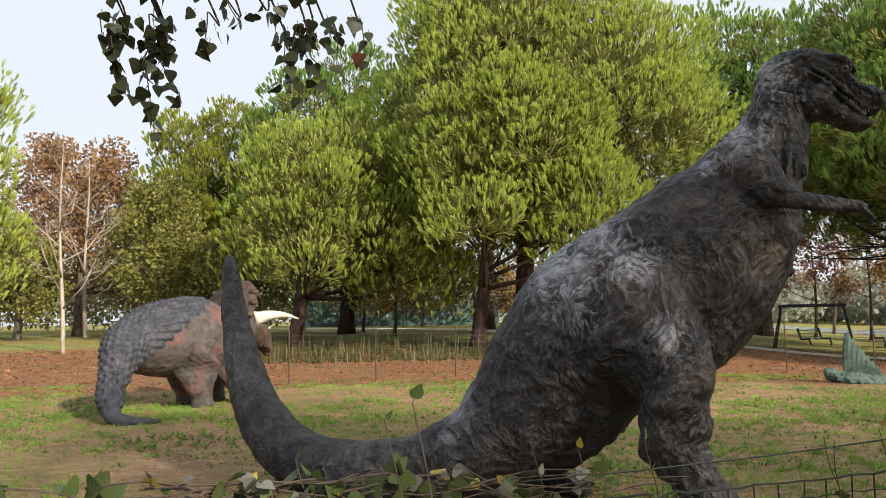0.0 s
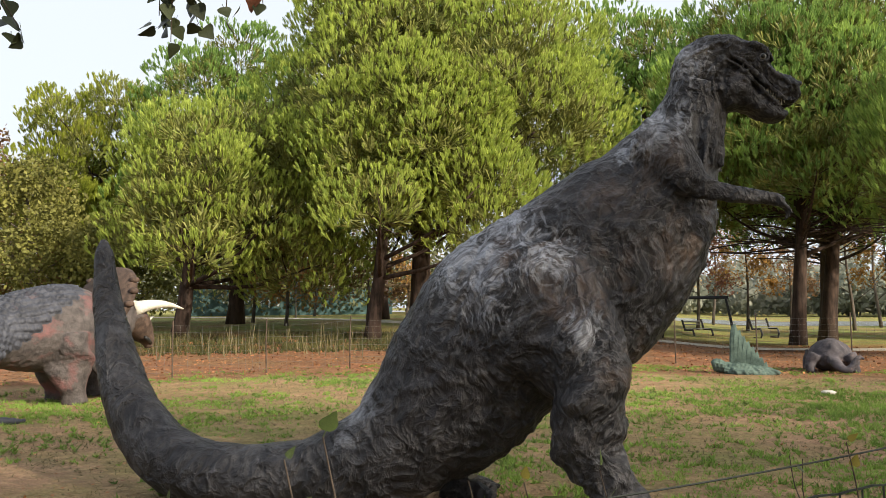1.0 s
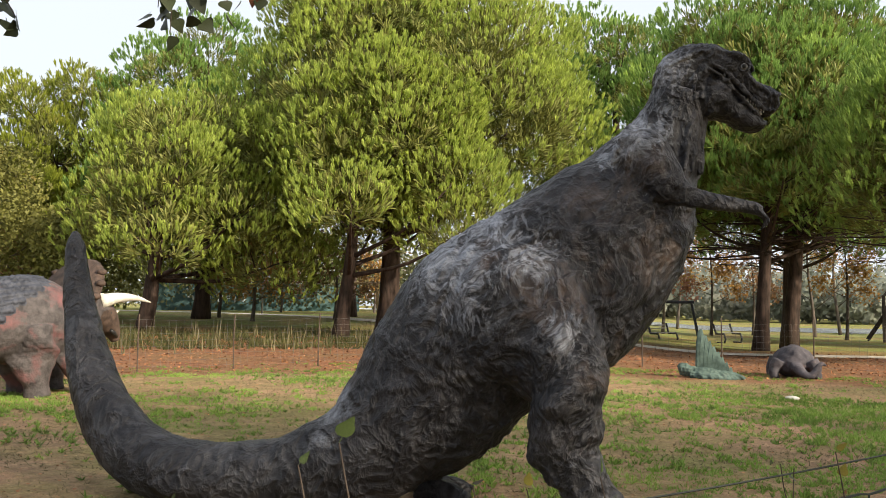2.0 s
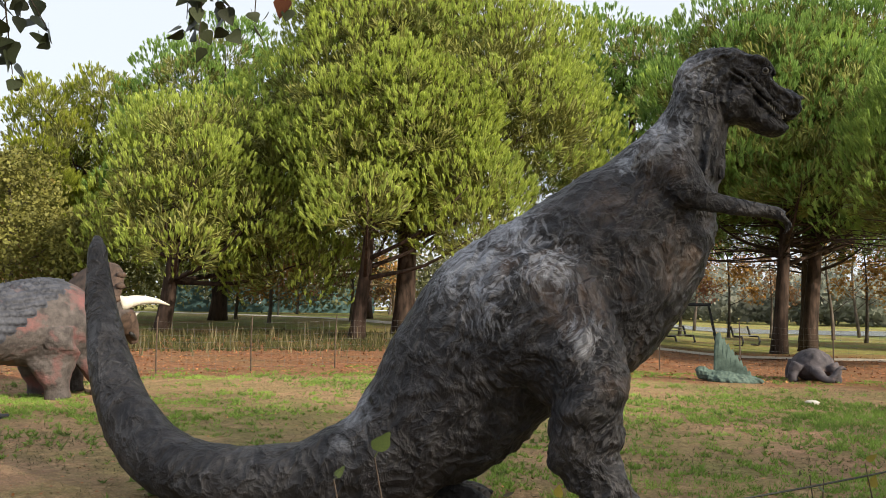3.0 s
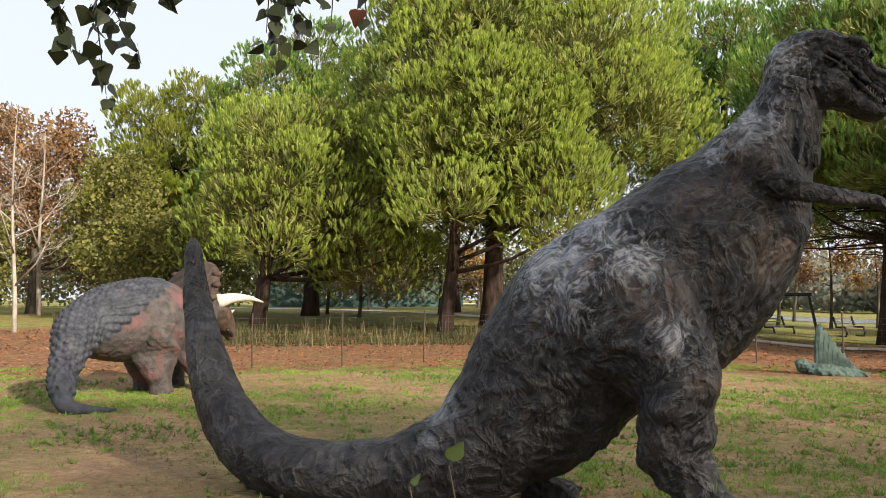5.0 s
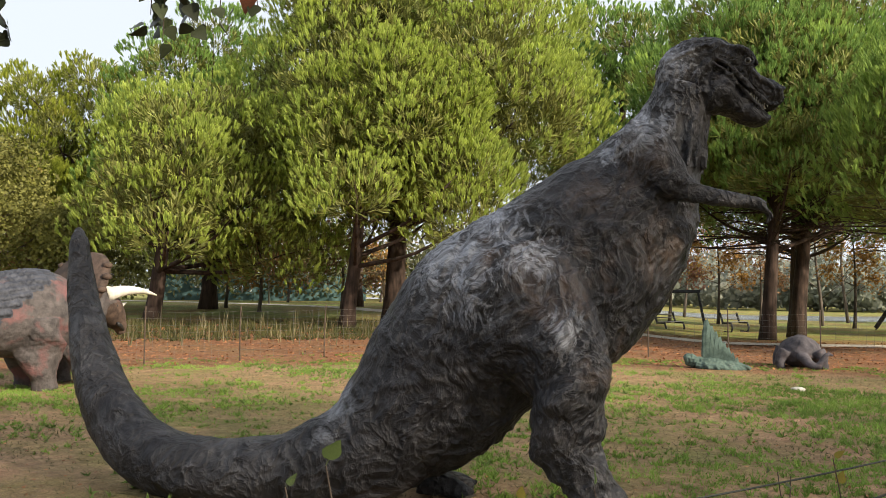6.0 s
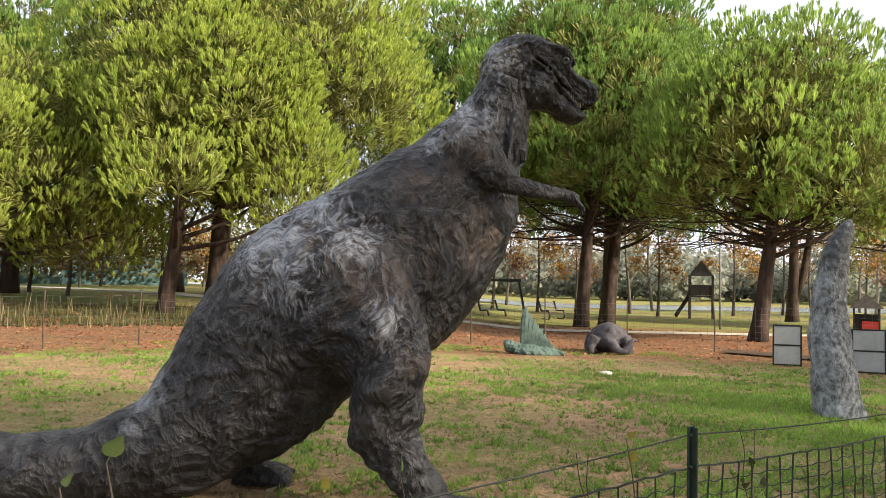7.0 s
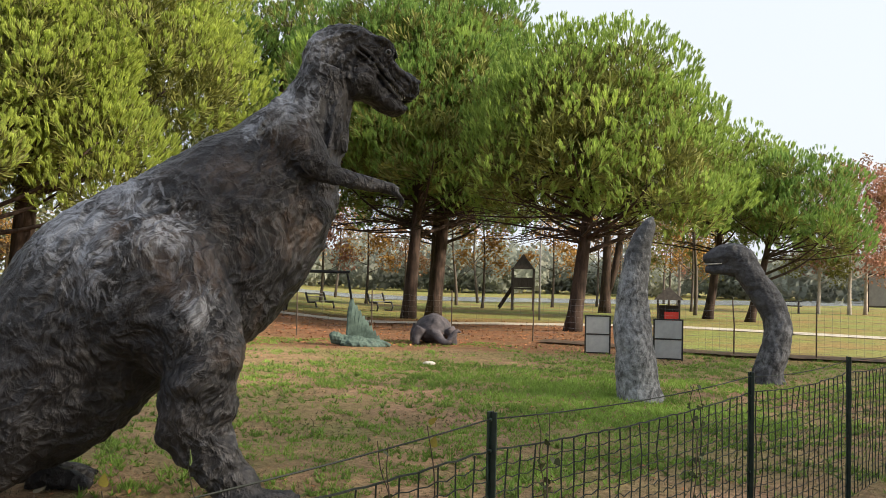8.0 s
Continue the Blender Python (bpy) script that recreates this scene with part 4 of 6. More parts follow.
def tric_statue():
    # local frame: x towards the head, y away from the viewer
    bm = bmesh.new()
    loft(bm, [(-1.92, -2.05, 0.03, 0.02, 0.02), (-2.20, -2.0, 0.05, 0.05, 0.05), (-2.52, -1.76, 0.12, 0.12, 0.12), (-2.32, -1.25, 0.43, 0.19, 0.18), (-1.92, -0.75, 0.85, 0.29, 0.28), (-1.52, -0.28, 1.10, 0.43, 0.41),
              (-0.95, -0.05, 1.20, 0.63, 0.58), (-0.35, 0, 1.25, 0.73, 0.68), (0.15, 0, 1.24, 0.74, 0.70), (0.52, 0, 1.25, 0.60, 0.62), (0.85, 0, 1.32, 0.44, 0.46), (1.15, 0, 1.40, 0.30, 0.3)], 32, 64)
    for x, s in ((-0.25, -1), (0.05, 1), (0.6, -1), (0.65, 1)):
        loft(bm, [(x, s * 0.38, 1.1, 0.46, 0.30), (x + 0.0, s * 0.46, 0.75, 0.44, 0.27), (x + 0.05, s * 0.48, 0.45, 0.32, 0.22), (x + 0.10, s * 0.48, 0.2, 0.21, 0.18), (x + 0.12, s * 0.48, 0.0, 0.22, 0.2)], 18, 22)
    # head
    loft(bm, [(1.05, 0, 1.45, 0.34, 0.34), (1.30, 0, 1.40, 0.31, 0.29), (1.52, 0, 1.22, 0.23, 0.21), (1.67, 0, 1.02, 0.15, 0.13), (1.73, 0, 0.86, 0.08, 0.07)], 20, 24)
    # scales in rows along the back and the tail
    scales = []
    spine = curve_through([(-2.48, -1.6, 0.22, 0.13), (-2.32, -1.25, 0.43, 0.19), (-1.92, -0.75, 0.85, 0.29), (-1.52, -0.28, 1.10, 0.43), (-0.95, -0.05, 1.20, 0.63), (-0.35, 0, 1.25, 0.73), (0.05, 0, 1.24, 0.74)], 32).tolist()
    for i in range(1, 32):
        c = Vector(spine[i][:3])
        d = (Vector(spine[min(i + 1, 31)][:3]) - Vector(spine[i - 1][:3])).normalized()
        across = Vector((0, 0, 1)).cross(d).normalized()
        up = d.cross(across)
        r = spine[i][3]
        reach = 1.75 if i < 17 else 1.75 - (i - 16) * 0.085
        cnt = int(2 * reach * r / 0.12)
        for k in range(cnt + 1):
            a = -reach + 2 * reach * (k + 0.5 * (i % 2)) / max(cnt, 1)
            p = c + r * 0.985 * (math.cos(a) * up + math.sin(a) * across * 0.92)
            nrm = (math.cos(a) * up + math.sin(a) * across).normalized()
            q = nrm.to_track_quat("Z", "X").to_matrix().to_4x4()
            s = 0.056 + 0.014 * random.random()
            bmesh.ops.create_cone(bm, cap_ends=True, segments=6, radius1=s * 1.15, radius2=s * 0.68, depth=0.105, matrix=Matrix.Translation(p) @ q)
            scales.append(p + nrm * 0.02)
    me = fused(bm, 0.023, 0)
    roughen(me, [(0.02, 2.2, False), (0.010, 7, True)])
    mark(me, scales, 0.088, 1)
    mark(me, [Vector((x, y, z)) for x in (1.3, 1.45, 1.6, 1.72) for y in (-0.2, 0.0, 0.2) for z in (0.85, 1.0, 1.15, 1.3)], 0.16, 2)
    for f in me.polygons:
        if f.center.y < -1.2:
            f.material_index = 1
    fr = bmesh.new()
    # scalloped frill: a tilted disc with knobs round its edge
    fm = Matrix.Translation((0.62, 0, 1.64)) @ pose(0, 0, 0, 0, -60, 0)
    bmesh.ops.create_cone(fr, cap_ends=True, segments=28, radius1=0.86, radius2=0.80, depth=0.10, matrix=fm)
    for k in range(15):
        a = radians(-130 + 260 * k / 14) + math.pi
        blob(fr, fm @ Vector((0.84 * math.cos(a), 0.84 * math.sin(a), 0)), (0.10, 0.10, 0.07), sub=1)
    add_to(me, fr, 2)
    ho = bmesh.new()
    for s in (-1, 1):
        tube(ho, curve_through([(1.22, s * 0.2, 1.58), (1.52, s * 0.29, 1.66), (1.87, s * 0.36, 1.66), (2.2, s * 0.38, 1.58)], 12), np.linspace(0.14, 0.012, 12), 10)
    tube(ho, curve_through([(1.60, 0, 1.26), (1.70, 0, 1.38), (1.81, 0, 1.44)], 6), np.linspace(0.07, 0.01, 6), 8)
    add_to(me, ho, 3)
    eye = bmesh.new()
    for s in (-1, 1):
        blob(eye, (1.41, s * 0.235, 1.38), (0.04, 0.03, 0.04), sub=1)
        tube(eye, [(1.45, s * 0.22, 1.06), (1.57, s * 0.17, 1.0), (1.69, s * 0.08, 0.93)], [0.03, 0.04, 0.03], 6)
    add_to(me, eye, 4)
    ob = link_mesh("dinosaur_statue", me, [M["tric"], M["scute"], M["frill"], M["horn"], M["black"]])
    ob.matrix_basis = pose(-9.45, 12.76, 0, 0, 0, 69)
    tagged(ob, "pink and grey horned dinosaur statue with scaly back and white horns", "statue", "dinosaur statues")


def sail_statue():
    bm = bmesh.new()
    loft(bm, [(-0.66, 0, 0.20, 0.12, 0.12), (-0.54, 0, 0.23, 0.18, 0.17), (-0.36, 0, 0.18, 0.14, 0.18), (0.0, 0, 0.15, 0.15, 0.24), (0.45, 0, 0.12, 0.12, 0.2), (0.8, -0.05, 0.09, 0.09, 0.12), (1.1, -0.15, 0.04, 0.04, 0.05)], 18, 30)
    for s in (-1, 1):
        loft(bm, [(-0.35, s * 0.14, 0.10, 0.10, 0.12), (0.1, s * 0.30, 0.05, 0.11, 0.14), (0.6, s * 0.24, 0.03, 0.09, 0.12), (1.0, s * 0.1, 0.0, 0.05, 0.06)], 10, 14)
    me = fused(bm, 0.022, 2)
    roughen(me, [(0.03, 4, True), (0.02, 11, True)])
    fin = bmesh.new()
    # upright sail of rays, stepped along its sloping edge
    n = 19
    front, back = [], []

    def ray_top(u):
        return 0.95 + 0.38 * u / 0.1 if u < 0.1 else 1.33 - 1.18 * ((u - 0.1) / 0.9) ** 0.9

    for i in range(n):
        u = i / (n - 1)
        x = -0.22 + 1.0 * u
        top = ray_top(u) + 0.11 * (i % 2)
        th = 0.03 + 0.05 * (i % 2)
        xt = x + 0.03
        for lst, s in ((front, -1), (back, 1)):
            lst.append((fin.verts.new((x, s * th, 0.12)), fin.verts.new(((x + xt) / 2, s * th * 0.8, 0.12 + (top - 0.12) * 0.5)), fin.verts.new((xt, s * th * 0.4, top))))
    for lst in (front, back):
        for p, q in zip(lst, lst[1:]):
            for k in (0, 1):
                fin.faces.new((p[k], q[k], q[k + 1], p[k + 1]))
    for i in range(n - 1):
        fin.faces.new((front[i][2], front[i + 1][2], back[i + 1][2], back[i][2]))
    for i in (0, n - 1):
        for k in (0, 1):
            fin.faces.new((front[i][k], front[i][k + 1], back[i][k + 1], back[i][k]))
    add_to(me, fin, 0)
    ob = link_mesh("dinosaur_statue", me, [M["sail"]])
    ob.matrix_basis = pose(2.54, 19.5, 0, 0, 0, -4) @ Matrix.Diagonal((0.8, 0.8, 0.84, 1))
    tagged(ob, "green weathered sail-backed reptile statue lying on the lawn", "statue", "dinosaur statues")


def armoured_statue():
    bm = bmesh.new()
    blob(bm, (0, 0.05, 0.36), (0.47, 0.62, 0.37), sub=3)
    blob(bm, (0, -0.1, 0.5), (0.28, 0.42, 0.26), sub=3)
    for sx in (-1, 1):
        for yy in (-0.38, 0.4):
            loft(bm, [(sx * 0.34, yy, 0.40, 0.16, 0.16), (sx * 0.45, yy - 0.04, 0.2, 0.12, 0.12), (sx * 0.44, yy - 0.06, 0.0, 0.11, 0.11)], 12, 10)
    loft(bm, [(0.0, -0.5, 0.30, 0.12, 0.14), (0.16, -0.75, 0.12, 0.09, 0.10), (0.30, -0.82, 0.10, 0.075, 0.075), (0.40, -0.8, 0.24, 0.065, 0.065), (0.50, -0.76, 0.36, 0.05, 0.05), (0.62, -0.74, 0.33, 0.035, 0.035)], 12, 20)
    me = fused(bm, 0.025, 2)
    roughen(me, [(0.02, 6, True)])
    ob = link_mesh("dinosaur_statue", me, [M["ankyl"]])
    ob.matrix_basis = pose(4.68, 20.4, 0, 0, 0, -8)
    tagged(ob, "squat grey domed reptile statue with a curled tail on grass", "statue", "dinosaur statues")


def neck_statue():
    bm = bmesh.new()
    loft(bm, [(0.02, 0, -0.05, 0.33, 0.32), (-0.03, 0, 0.25, 0.30, 0.28), (-0.08, 0, 0.7, 0.27, 0.25), (-0.12, 0, 1.2, 0.235, 0.22), (-0.10, 0, 1.7, 0.195, 0.19), (-0.02, 0, 2.15, 0.15, 0.15), (0.08, 0, 2.42, 0.10, 0.10), (0.15, 0, 2.57, 0.03, 0.03)], 24, 44)
    me = fused(bm, 0.022, 1)
    roughen(me, [(0.03, 2.5, False), (0.012, 8, True), (0.008, 20, True)])
    wear_or_shading(M["neck"], [(-0.1, 0.2, 0.7), (-0.2, 0.7, 0.7), (-0.22, 1.2, 0.6), (-0.2, 1.7, 0.4)], (0.38, 0.395, 0.42), 18.0, 0.75, (1, 1, 0.5), 0.3, 0.08, edge=0.25)
    ob = link_mesh("dinosaur_statue", me, [M["neck"]])
    ob.matrix_basis = pose(5.40, 10.6, 0, 0, 0, -25)
    tagged(ob, "scuffed grey cement dinosaur tail rising from the grass", "statue", "dinosaur statues")
    bm = bmesh.new()
    loft(bm, [(0.02, 0, -0.05, 0.30, 0.30), (0.02, 0, 0.15, 0.26, 0.26), (0.10, 0, 0.45, 0.23, 0.25), (0.18, 0, 0.85, 0.225, 0.25), (0.10, 0, 1.22, 0.225, 0.24), (-0.10, 0, 1.55, 0.225, 0.23), (-0.30, 0, 1.84, 0.225, 0.22), (-0.42, 0, 2.05, 0.25, 0.24),
              (-0.58, 0, 2.14, 0.22, 0.22), (-0.77, 0, 2.14, 0.165, 0.18), (-0.93, 0, 2.10, 0.115, 0.14), (-1.05, 0, 2.09, 0.07, 0.10)], 22, 60)
    loft(bm, [(-0.40, 0, 1.93, 0.17, 0.18), (-0.68, 0, 1.92, 0.115, 0.15), (-0.90, 0, 1.90, 0.08, 0.12), (-1.0, 0, 1.90, 0.05, 0.08)], 14, 16)
    for s in (-1, 1):
        blob(bm, (-0.60, s * 0.16, 2.27), (0.09, 0.05, 0.06))
        loft(bm, [(-0.96, s * 0.10, 2.03, 0.02, 0.02), (-0.71, s * 0.15, 2.05, 0.03, 0.02), (-0.50, s * 0.19, 2.13, 0.025, 0.02)], 8, 8)
    me = fused(bm, 0.022, 1)
    roughen(me, [(0.025, 3, False), (0.016, 8, True), (0.010, 20, True)])
    lips = bmesh.new()
    for s in (-1, 1):
        tube(lips, [(-1.03, s * 0.06, 1.985), (-0.92, s * 0.12, 1.985), (-0.74, s * 0.155, 2.0)], [0.010, 0.013, 0.009], 6)
    add_to(me, lips, 1)
    ob = link_mesh("dinosaur_statue", me, [wear_or_shading(M["neck_dark"], [(0.2, 0.85, 0.55), (0.1, 0.4, 0.5)], (0.30, 0.31, 0.34), 9.0, 0.7, (1, 1, 0.6), 0.3, 0.03, edge=0.25), M["tooth"]])
    ob.matrix_basis = pose(8.62, 12.35, 0, 0, 0, -30)
    tagged(ob, "grey cement long-necked dinosaur statue bending its head over", "statue", "dinosaur statues")


rex_statue()
tric_statue()
sail_statue()
armoured_statue()
neck_statue()


# ---- trees ----
def unit(n, rng):
    v = rng.normal(size=(n, 3))
    return v / np.linalg.norm(v, axis=1)[:, None]


def tufts(points, axes, size, blades, rng, width=0.05, spread=0.5, shoot=0.0):
    """Brushes of needles: blades fanning about each axis; with shoot, set along a stem of that share of the size."""
    n = len(points)
    p = np.repeat(points, blades, 0)
    a = np.repeat(axes, blades, 0)
    d = a + spread * unit(n * blades, rng)
    d /= np.linalg.norm(d, axis=1)[:, None]
    whole = np.repeat(size, blades)
    s = whole * (1 - shoot) * rng.uniform(0.65, 1.15, n * blades)
    side = np.cross(d, unit(n * blades, rng))
    side /= np.linalg.norm(side, axis=1)[:, None] + 1e-9
    base = p + a * (whole * shoot * rng.uniform(0, 1, n * blades))[:, None] + d * (s * 0.06)[:, None]
    w = (width * rng.uniform(0.7, 1.3, n * blades))[:, None]
    tip = base + d * s[:, None] + unit(n * blades, rng) * w
    v = np.stack([base - side * w * 0.5, base + side * w * 0.5, tip], 1).reshape(-1, 3)
    return v, np.arange(n * blades * 3).reshape(-1, 3)


def brushes(points, axes, size, blades, rng, width=0.055, open_=0.30):
    """Dense upright brushes: bundles of needles set round each axis, flaring to a ragged top."""
    n = len(points)
    e1 = np.cross(axes, unit(n, rng))
    e1 /= np.linalg.norm(e1, axis=1)[:, None] + 1e-9
    e2 = np.cross(axes, e1)
    t = (np.arange(blades) * 2 * math.pi / blades)[None, :] + rng.uniform(-0.35, 0.35, (n, blades))
    out = (e1[:, None, :] * np.cos(t)[..., None] + e2[:, None, :] * np.sin(t)[..., None]).reshape(-1, 3)
    a = np.repeat(axes, blades, 0)
    d = a + out * (open_ * rng.uniform(0.15, 1.1, n * blades))[:, None]
    d /= np.linalg.norm(d, axis=1)[:, None]
    side = np.cross(d, out)
    side /= np.linalg.norm(side, axis=1)[:, None] + 1e-9
    s = (np.repeat(size, blades) * rng.uniform(0.7, 1.15, n * blades))[:, None]
    w = (width * rng.uniform(0.7, 1.3, n * blades))[:, None]
    base = np.repeat(points, blades, 0) + out * w * 0.2
    tip = base + d * s
    v = np.stack([base, tip + side * w * 0.5, tip - side * w * 0.5 - d * s * 0.12], 1).reshape(-1, 3)
    return v, np.arange(n * blades * 3).reshape(-1, 3)


def leaves(points, size, rng, flat=0.0):
    """Single leaves: pointed diamonds folded a little, at random turns."""
    n = len(points)
    d = unit(n, rng)
    d[:, 2] *= 1 - flat
    d /= np.linalg.norm(d, axis=1)[:, None]
    e = np.cross(d, unit(n, rng) * (1 - flat) + np.array([0, 0, flat]))
    e /= np.linalg.norm(e, axis=1)[:, None] + 1e-9
    s = (size * rng.uniform(0.6, 1.25, n))[:, None]
    v = np.stack([points - d * s * 0.5, points + e * s * 0.32, points + d * s * 0.5, points - e * s * 0.32], 1).reshape(-1, 3)
    k = np.arange(n)[:, None] * 4
    return v, np.concatenate([k + [0, 1, 2], k + [0, 2, 3]], 0)


def crown_lobes(r, zb, zt, count, rng, flat=0.8, taper=0.0):
    """Rounded sub-crowns filling a dome from zb to zt."""
    h = zt - zb
    lobes = []
    for i in range(count):
        a = i * 2.39996 + rng.uniform(-0.35, 0.35)
        u = (i + 0.5) / count
        v = 0.16 + 0.74 * u
        lr = r * 0.43 * (1.08 - 0.38 * v) * rng.uniform(0.8, 1.2)
        lr = min(lr, h * 0.34)
        rad = max(0.0, r * math.sqrt(max(0.0, 1 - (max(0, v - 0.12) / 0.95) ** 2)) - lr * 0.85) * rng.uniform(0.8, 1.08) * (1 - taper * v)
        lobes.append((rad * math.cos(a), rad * math.sin(a), min(zb + h * v, zt - lr * flat), lr, lr * flat))
    return lobes


def skeleton(parent, height, girth, lobes, bark, rng, lean=(0, 0), fork=False, dead=0, first=0.3):
    """Trunk and limbs, one mesh each: limbs reach from the trunk into the sub-crowns."""
    bm = bmesh.new()
    n = 10
    top = height
    pts, rad = [], []
    for i in range(n + 1):
        u = i / n
        pts.append(Vector((lean[0] * u + 0.12 * math.sin(3 * u + rng.uniform(0, 0.4)), lean[1] * u + 0.1 * math.sin(2.3 * u + 1), top * u - 0.15)))
        rad.append(girth * (1.25 if i == 0 else 1) * (1 - 0.72 * u))
    tube(bm, pts, rad, 12)
    if fork:
        tube(bm, [pts[1] + Vector((0, 0, 0.1)), pts[3] + Vector((girth * 1.6, 0, 0)), pts[6] + Vector((girth * 3.4, 0.2, 0.3)), pts[9] + Vector((girth * 5, 0.3, 0.6))], [girth * 0.7, girth * 0.62, girth * 0.45, girth * 0.2], 10)
    trunk = part("trunk", bm, bark, parent, smooth=True)
    for lb in lobes:
        c = Vector(lb[:3])
        u = min(0.92, max(first, (c.z - 0.5 * math.hypot(c.x, c.y)) / top))
        i = int(u * n)
        s = pts[i].lerp(pts[min(i + 1, n)], u * n - i)
        g = girth * (1 - 0.72 * u) * 0.42
        mid = s.lerp(c, 0.55) + Vector((0, 0, -0.08 * (c - s).length))
        bm = bmesh.new()
        tube(bm, curve_through([tuple(s), tuple(mid), tuple(c)], 7), np.linspace(g, g * 0.25, 7), 7)
        for k in range(5):
            q = s.lerp(c, rng.uniform(0.5, 1.0))
            w = Vector(unit(1, rng)[0]) * lb[3] * 0.8
            w.z = abs(w.z) * 0.7
            tube(bm, [tuple(q), tuple(q + w * 0.5 + Vector((0, 0, 0.1))), tuple(q + w)], [g * 0.25, g * 0.18, g * 0.06], 5)
        part("limb", bm, bark, parent, smooth=True)
    zl = min(lb[2] for lb in lobes)
    for k in range(dead):
        bm = bmesh.new()
        a = rng.uniform(0, 2 * math.pi)
        z0 = zl * rng.uniform(0.66, 1.05)
        ln = rng.uniform(1.8, 4.6)
        s = np.array(pts[min(n, int(n * z0 / top))])
        s[2] = z0
        d = np.array([math.cos(a), math.sin(a), rng.uniform(-0.1, 0.3)])
        mid = s + d * ln * 0.5 + [0, 0, rng.uniform(-0.1, 0.25)]
        end = s + d * ln + [0, 0, rng.uniform(-0.2, 0.5)]
        tube(bm, curve_through([s, mid, end], 7), np.linspace(0.05, 0.012, 7), 5)
        for j in range(7):
            b = s + (end - s) * rng.uniform(0.3, 0.95) + [0, 0, 0.06]
            e = b + np.array([*(d[:2] * rng.uniform(0.2, 0.9)), 0]) + rng.normal(size=3) * [0.5, 0.5, 0.25]
            tube(bm, [b, (b + e) / 2 + [0, 0, 0.04], e], [0.019, 0.014, 0.007], 4)
        part("dead_branch", bm, bark, parent, smooth=True)
    return trunk


def pine(x, y, r, zb, zt, girth, seed, mat="pine", off=(0, 0), count=15, density=9.0, lean=(0, 0), dead=0, fork=False, size=0.27, label="umbrella pine with yellow-green needle tufts and dark trunk", blades=14, needle=0.024, taper=0.0):
    rng = np.random.default_rng(seed)
    z0 = float(land(x, y))
    t = thing("pine_tree", x, y, z0, label, "tree", "pine trees")
    zb, zt = zb - z0, zt - z0
    lobes = [(a + off[0], b + off[1], c, d, e) for a, b, c, d, e in crown_lobes(r, zb, zt, count, rng, 0.8, taper)]
    skeleton(t, zb + (zt - zb) * 0.75, girth, lobes, M["bark"], rng, (lean[0] + off[0] * 0.35, lean[1] + off[1] * 0.35), fork, dead)
    outer, inner = ([], []), ([], [])

    def put(v, f, into):
        into[1].append(f + sum(len(q) for q in into[0]))
        into[0].append(v)

    for i, (a, b, c, lr, lz) in enumerate(lobes):
        mid = np.array([a, b, c])
        # clumps over the sub-crown, each a small dome of upright shoots
        u = unit(int(4 * math.pi * lr * lz * density * 0.08) + 5, rng)
        u = u[u[:, 2] > -0.6]
        p = mid + u * np.array([lr, lr, lz]) * rng.uniform(0.74, 1.0, len(u))[:, None]
        inside = np.zeros(len(p), bool)
        for j, (a2, b2, c2, l2, z2) in enumerate(lobes):
            if j != i:
                inside |= (((p - [a2, b2, c2]) / [l2, l2, z2]) ** 2).sum(1) < 0.6
        p, u = p[~inside], u[~inside]
        for q, w in zip(p, u):
            cr = rng.uniform(0.45, 0.9)
            k = unit(int(58 * cr * cr) + 8, rng)
            k = k[(k * (w * 0.7 + np.array([0, 0, 0.6]))).sum(1) > -0.15]
            ax = k * 0.45 + w * 0.15 + np.array([0, 0, 0.9])
            ax /= np.linalg.norm(ax, axis=1)[:, None]
            put(*brushes(q + k * cr * [1, 1, 0.75], ax, size * rng.uniform(0.75, 1.2, len(k)), blades, rng, width=needle), outer)
        # looser, larger needles inside, in brown darkened for the crown's inner shade
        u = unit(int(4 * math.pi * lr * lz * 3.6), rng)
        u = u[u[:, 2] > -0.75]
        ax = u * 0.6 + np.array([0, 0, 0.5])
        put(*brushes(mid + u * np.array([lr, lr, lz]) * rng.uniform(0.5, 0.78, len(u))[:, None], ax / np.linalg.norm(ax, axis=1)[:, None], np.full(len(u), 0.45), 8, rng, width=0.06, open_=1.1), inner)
    link_mesh("crown", soup(np.vstack(outer[0]), np.vstack(outer[1])), M[mat], t, smooth=False)
    link_mesh("inner_foliage", soup(np.vstack(inner[0]), np.vstack(inner[1])), M["shaded_old_needles"], t, "brown old needles inside the crown, darkened by painted shade", smooth=False)
    return t


def broadleaf(x, y, r, zb, zt, girth, seed, mat, bark="bark_grey", count=11, n_leaves=9000, leaf=0.2, label="", name="broadleaf_tree", lean=(0, 0), group="broadleaf trees", loose=0.5):
    rng = np.random.default_rng(seed)
    z0 = float(land(x, y))
    t = thing(name, x, y, z0, label, "tree", group)
    lobes = crown_lobes(r, zb - z0, zt - z0, count, rng, 0.9)
    skeleton(t, (zt - z0) * 0.8, girth, lobes, M[bark], rng, lean, first=0.28)
    pts = []
    for a, b, c, lr, lz in lobes:
        u = unit(n_leaves // count, rng) * (rng.uniform(0, 1, n_leaves // count) ** loose)[:, None]
        w = np.array([noise.noise(Vector(q * 3.1) + Vector((seed, a, b))) for q in u])
        u = u[w > -0.12]
        pts.append(np.array([a, b, c]) + u * [lr * 1.1, lr * 1.1, lz * 1.1])
    v, f = leaves(np.vstack(pts), leaf, rng)
    link_mesh("crown", soup(v, f), M[mat], t, smooth=False)
    return t


